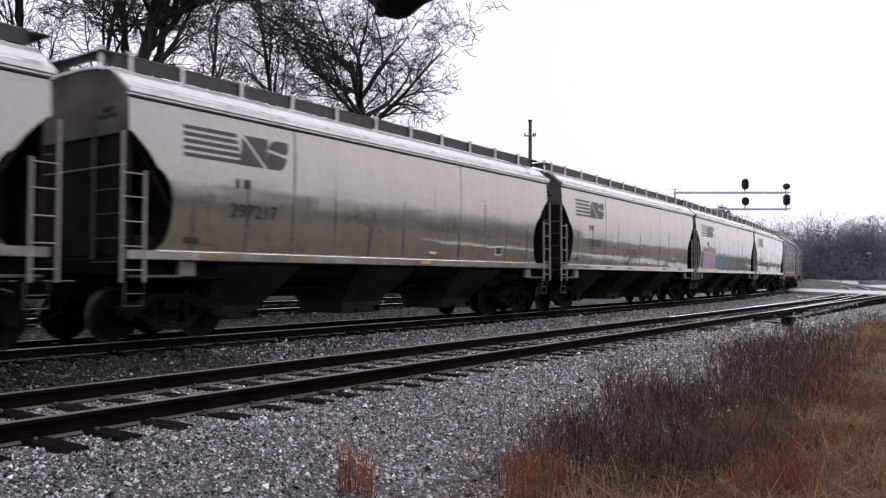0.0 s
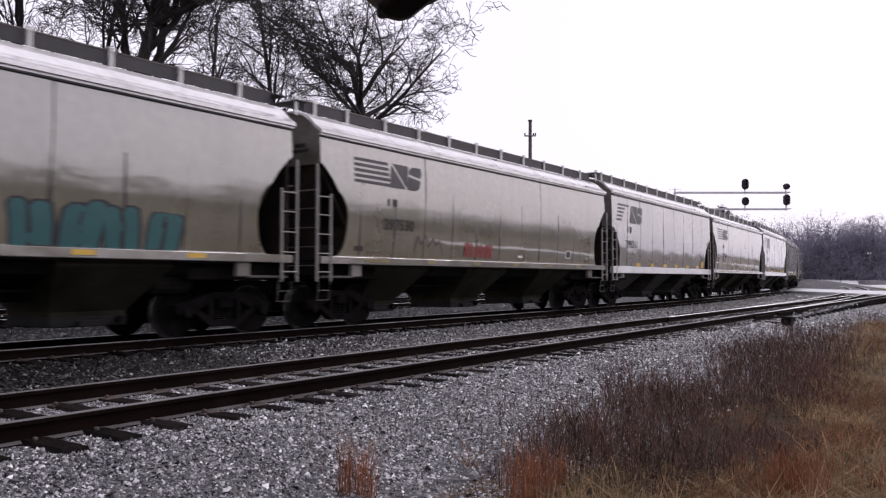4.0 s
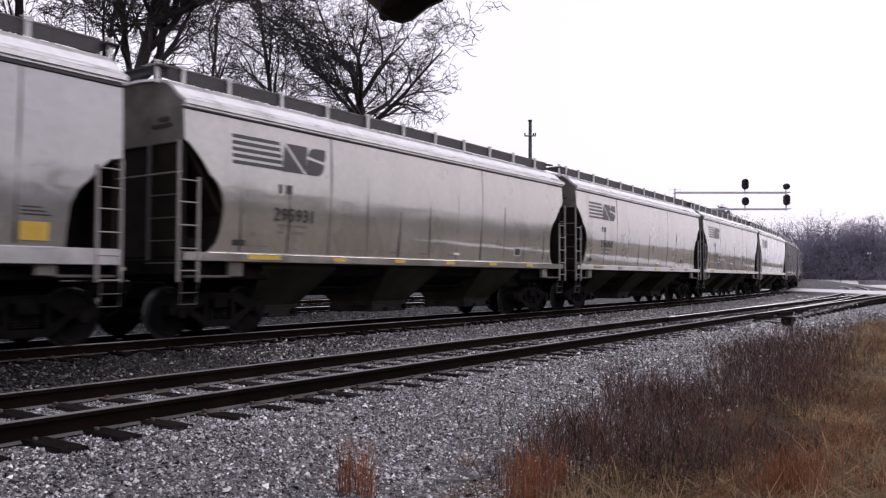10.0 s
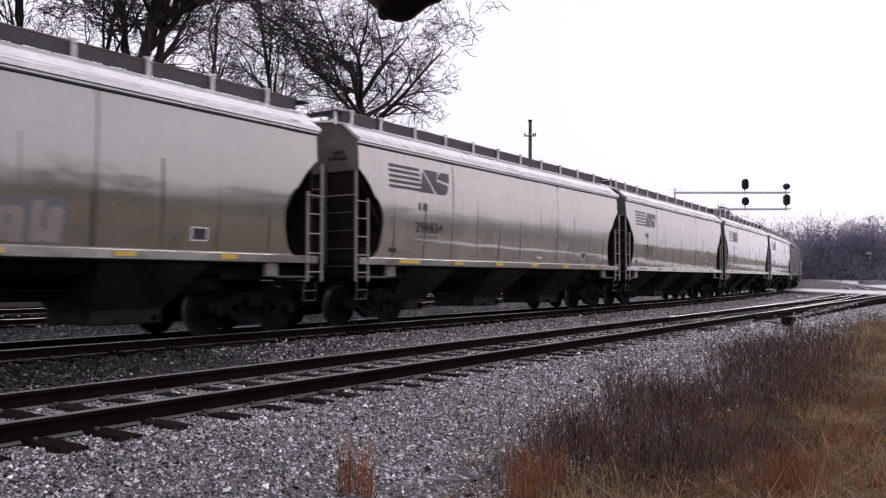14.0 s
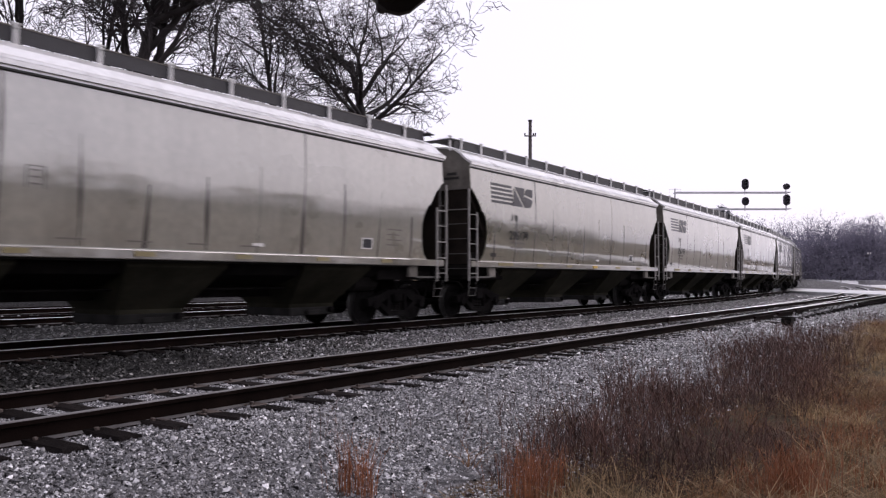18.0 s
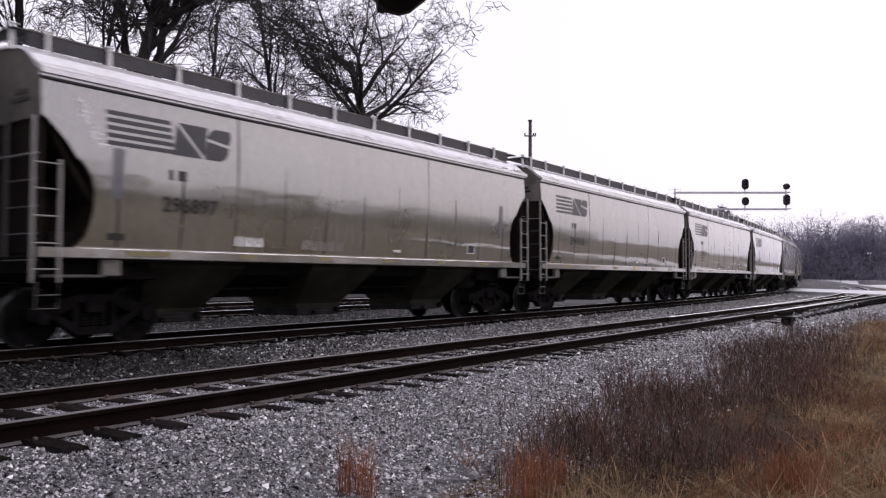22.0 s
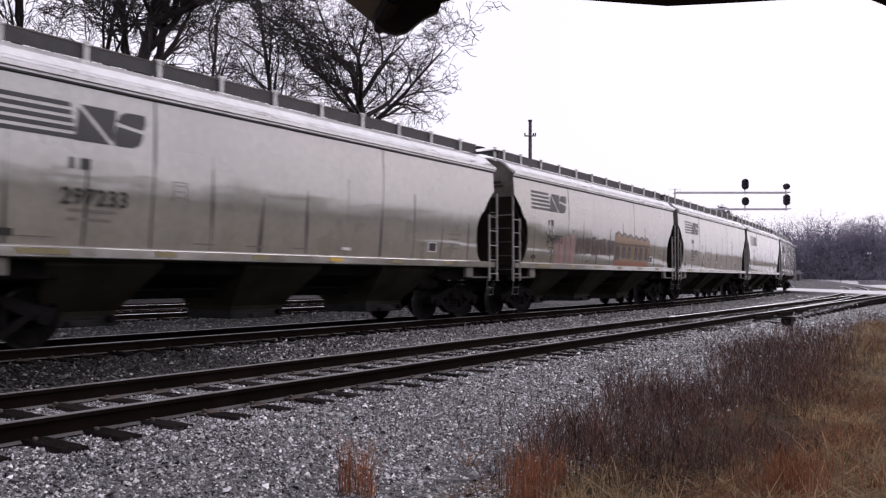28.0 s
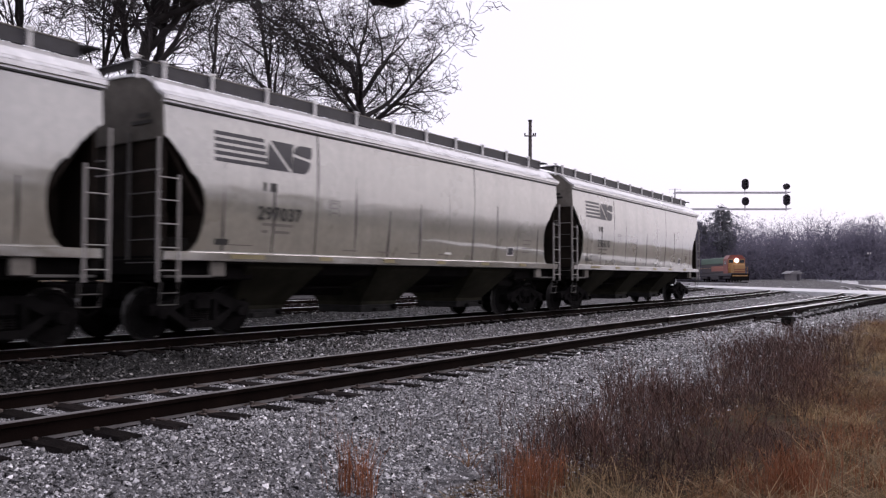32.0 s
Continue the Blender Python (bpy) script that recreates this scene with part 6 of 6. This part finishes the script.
def build_weeds():
    rng = np.random.default_rng(6)

    def scatter(n, s0, s1, d0, d1, power=1.0):
        s = s0 + (s1 - s0) * rng.uniform(0, 1, n) ** power
        d = rng.uniform(d0, d1, n)
        X, Y = s * SIN - d * COS, s * COS + d * SIN
        keep = (Y > 2.6) & (np.abs(X) < 0.62 * Y + 1.0)
        return X[keep], Y[keep], d[keep], s[keep]

    # brown weeds along the edge of the ballast, in clumps
    X, Y, d, s = scatter(60000, 2.6, 34.0, -2.5, 4.9, 1.35)
    clump = np.array([noise.noise(Vector((x * 0.7, y * 0.7, 3.0))) for x, y in zip(X, Y)])
    edge = np.interp(s, [3, 5, 6.5, 9, 14, 20, 30], [3.6, 3.4, 3.15, 3.2, 3.95, 4.3, 4.4]) + 0.22 * np.sin(s * 0.9) + 0.15 * np.sin(s * 2.3)
    keep = (clump > -0.12 + 0.1 * np.sin(3.1 * X) * np.sin(2.7 * Y)) & (X > -0.10 * Y) & (d < edge + 0.4 * clump) & (rng.uniform(0, 1, len(d)) < np.interp(d, [-2.5, 0.5, 1.3, 1.9, 4.2], [0.02, 0.05, 0.14, 1.0, 1.0]) * np.interp(s, [5.4, 7.4, 9, 16, 30], [0.75, 1, 1, 0.7, 0.15]) * np.where((d > 4.0) & (s > 12), 0.4, 1.0) * np.clip(1 + 1.8 * (d - np.interp(s, [6, 10, 16, 24], [1.5, 1.7, 2.8, 3.5])), 0.06, 1))
    X, Y, clump = X[keep], Y[keep], clump[keep]
    h = (0.28 + 0.36 * rng.uniform(0, 1, len(X)) ** 1.6) * (0.72 + 1.1 * clump) * np.interp(s[keep], [8, 14, 24], [1.0, 0.85, 0.55])
    blades("brown_weeds", X, Y, h, rng.uniform(0.004, 0.008, len(X)), WEED, rng, "thicket of dead reddish-brown weeds beside the ballast", 0.24, 11, 0.35)
    # straw grass over the field
    X, Y, d, s = scatter(13500, 2.0, 30.0, -9.0, 3.5, 1.4)
    clump = np.array([noise.noise(Vector((x * 0.5, y * 0.5, 9.0))) for x, y in zip(X, Y)])
    keep = (rng.uniform(-0.5, 0.5, len(X)) < clump + 0.3) & (rng.uniform(0, 1, len(X)) < np.interp(d - np.interp(s, [5.4, 7.6, 16, 24], [0.55, -0.1, 0.8, 1.5]), [1.2, 2.2], [1, 0.08]))
    patch = np.array([noise.noise(Vector((x * 1.1, y * 0.7, 31.0))) for x, y in zip(X, Y)])
    for name, mine, mat, label in (("dead_grass", keep & (patch < 0.02), STRAW, "matted tufts of dead brown grass in the field"), ("pale_grass", keep & (patch >= 0.02), PALE_STRAW, "bleached straw-coloured tufts of grass in the field")):
        x, y, tall = np.repeat(X[mine], 24), np.repeat(Y[mine], 24), np.repeat(rng.uniform(0.10, 0.32, mine.sum()), 24)
        x, y = x + rng.normal(0, 0.035, len(x)), y + rng.normal(0, 0.035, len(x))
        blades(name, x, y, tall * rng.uniform(0.6, 1.1, len(x)), rng.uniform(0.004, 0.010, len(x)), mat, rng, label, 0.6, 0, 0.8)
    a, r = rng.uniform(0, 6.28, 16000), 1.0 + 13 * rng.uniform(0, 1, 16000) ** 0.6
    X, Y = r * np.cos(a), r * np.sin(a)
    keep = (line_coords(X, Y)[1] < 2.8) & ~((Y > 2.6) & (np.abs(X) < 0.62 * Y + 1.0))
    blades("field_grass", X[keep], Y[keep], rng.uniform(0.08, 0.28, keep.sum()), rng.uniform(0.005, 0.009, keep.sum()), STRAW, rng, "sparse dead straw-coloured grass across the open field", 0.7, 0, 0.8)
    # green blades
    X, Y, d, s = scatter(16000, 6.0, 34.0, -10.0, 0.5)
    clump = np.array([noise.noise(Vector((x * 0.35, y * 0.35, 21.0))) for x, y in zip(X, Y)])
    keep = clump > 0.08
    blades("green_grass", X[keep], Y[keep], rng.uniform(0.05, 0.16, keep.sum()), rng.uniform(0.006, 0.012, keep.sum()), GRASS, rng, "low green winter grass in patches", 0.5, 0)
    # sparse weeds on the gravel
    X, Y, d, s = scatter(420, 4.6, 26.0, 2.8, 4.6)
    blades("gravel_weeds", X, Y, rng.uniform(0.15, 0.42, len(X)), rng.uniform(0.004, 0.007, len(X)), WEED, rng, "single dead weeds standing on the gravel", 0.16, 7, 0.2)
    # taller single stalks along the ragged edge
    X, Y, d, s = scatter(700, 5.5, 20.0, 1.6, 3.3, 1.2)
    keep = (X > 0.02 * Y) & (rng.uniform(0, 1, len(X)) < np.interp(d, [1.6, 2.2], [0.1, 1]))
    X, Y, d, s = X[keep], Y[keep], d[keep], s[keep]
    blades("tall_stalks", X, Y, rng.uniform(0.40, 0.72, len(X)) * np.interp(s, [6, 16], [1, 0.8]), rng.uniform(0.004, 0.007, len(X)), WEED, rng, "tall dead stalks standing over the weeds", 0.12, 14, 0.25)
    # broomsedge tufts
    for x, y, n, r, h in ((-0.66, 5.45, 60, 0.045, 0.50), (-0.52, 5.4, 60, 0.04, 0.46), (0.56, 5.5, 190, 0.09, 0.52), (0.72, 5.6, 90, 0.08, 0.46), (2.45, 5.6, 240, 0.11, 0.52), (2.25, 5.6, 120, 0.12, 0.40), (3.0, 6.6, 130, 0.3, 0.25), (4.0, 7.8, 170, 0.35, 0.30), (3.2, 5.9, 130, 0.25, 0.30), (4.7, 9.2, 180, 0.4, 0.30), (3.6, 7.0, 120, 0.2, 0.36)):
        X, Y = x + rng.normal(0, r, n), y + rng.normal(0, r, n)
        blades("broomsedge", X, Y, rng.uniform(0.5, 1.0, n) * h, rng.uniform(0.003, 0.006, n), SEDGE, rng, "tuft of orange dead broomsedge grass", 0.12, 1, 0.3)


GRASS = material("winter_grass", [(0.03, 0.045, 0.015), (0.07, 0.085, 0.03)], 0.8, scale=2, fine=20, pick="island", spread=0.3)
build_weeds()


# ---- umbrella ----
def build_umbrella():
    um = tagged(new("umbrella"), "open black umbrella with grey panels seen from beneath", "umbrella")
    n, R, rise = 8, 0.62, 0.20
    tips = []
    for k in range(n):
        a0 = radians(115.3 - 45 * k)
        tips.append(a0)
    for k in range(n):
        a0, a1 = tips[k], tips[(k + 1) % n] if k < n - 1 else tips[0] - 2 * math.pi
        if k == n - 1:
            a1 = tips[0] - 2 * math.pi
        fm, rows, cols = Form(), 7, 20
        for i in range(rows + 1):
            f = i / rows
            for j in range(cols + 1):
                g = j / cols
                ang = a0 + (a1 - a0) * g
                hem = float(np.interp(g, [0, 0.08, 0.16, 0.3, 0.5, 0.7, 0.84, 0.92, 1], [0, 0.019, 0.034, 0.032, 0.027, 0.033, 0.037, 0.02, 0]))
                r = R * f * (1 - 0.05 * math.sin(math.pi * g) * f)
                fm.v.append((r * math.cos(ang), r * math.sin(ang), rise * (1 - f ** 2) + hem * f ** 3))
        for i in range(rows):
            for j in range(cols):
                q = i * (cols + 1) + j
                fm.f.append((q, q + 1, q + cols + 2, q + cols + 1))
        part("panel", fm, GREYCLOTH if k == n - 1 else FABRIC, um, smooth=True)
    for a in tips:
        part("rib", Form().tube([(R * f * math.cos(a), R * f * math.sin(a), rise * (1 - f ** 2) - 0.006) for f in (0.02, 0.25, 0.5, 0.75, 0.97)], 0.003, 6), SIGNAL, um)
        part("tip", Form().tube([(R * 0.95 * math.cos(a), R * 0.95 * math.sin(a), 0.014), (R * 0.985 * math.cos(a), R * 0.985 * math.sin(a), 0.004), (R * 1.0 * math.cos(a), R * 1.0 * math.sin(a), -0.002)], [0.007, 0.008, 0.004], 10), SIGNAL, um)
    a = tips[0]
    part("strap", Form().prism([(-0.012, -0.010), (-0.004, -0.0135), (0.006, -0.0135), (0.014, -0.009), (0.024, 0.004), (0.034, 0.012), (0.034, 0.026), (-0.014, 0.026)], -0.004, 0.004), FABRIC, um, "black closing strap", at=pose(R * math.cos(a) + 0.012, R * math.sin(a) - 0.01, 0.006, 0, 12, 8))
    part("shaft", Form().tube([(0, 0, rise + 0.05), (0, 0, -0.55)], 0.006, 8), GALV, um)
    part("handle", Form().tube([(0, 0, -0.5), (0, 0, -0.68)], 0.015, 10), SIGNAL, um)
    return um


UMBRELLA = build_umbrella()


# ---- motions ----
def motions():
    for (start, newer, _), car in zip(CARS, TRAIN):
        walk(car, [(0.5 * i, car_pose(start, newer, 0.5 * i)) for i in range(65)])
        # wheels turn while the car is near
        times = [i / FPS for i in range(32 * FPS + 1) if -20 < BODY * start - run(i / FPS) < 54]
        if len(times) < 2:
            continue
        if times[0] > 0:
            times = [0.0] + times
        if times[-1] < 32:
            times = times + [32.0]
        for o in car.children_recursive:
            if o.name.startswith("wheelset"):
                x = o.matrix_basis.translation.x
                t0, t1 = times[1], times[-2]
                walk(o, [(t, pose(x, 0, 0.45, 0, -math.degrees((run(min(max(t, t0), t1)) - run(t0)) / 0.44), 0)) for t in times])
    # the umbrella sways in the hand: seconds, sideways, height
    sway = [(0, 0, 0), (3, 0.001, -0.001), (6, 0.002, -0.002), (9, 0.003, -0.003), (13, 0.003, -0.003), (16, 0.0, 0.001), (19, 0.001, 0.003), (23, 0.001, 0.003), (26.5, 0.0, 0.002), (27.5, 0.004, 0.0), (28, -0.001, -0.013), (29, 0.004, -0.010), (30, 0.008, -0.0155), (30.5, 0.008, -0.0155), (31, 0.004, -0.010), (31.5, 0.0, -0.002), (32, -0.004, 0.009)]
    walk(UMBRELLA, [(t, pose(0.215 + x, 0.06, 1.044 + 0.211 + z)) for t, x, z in sway])


motions()
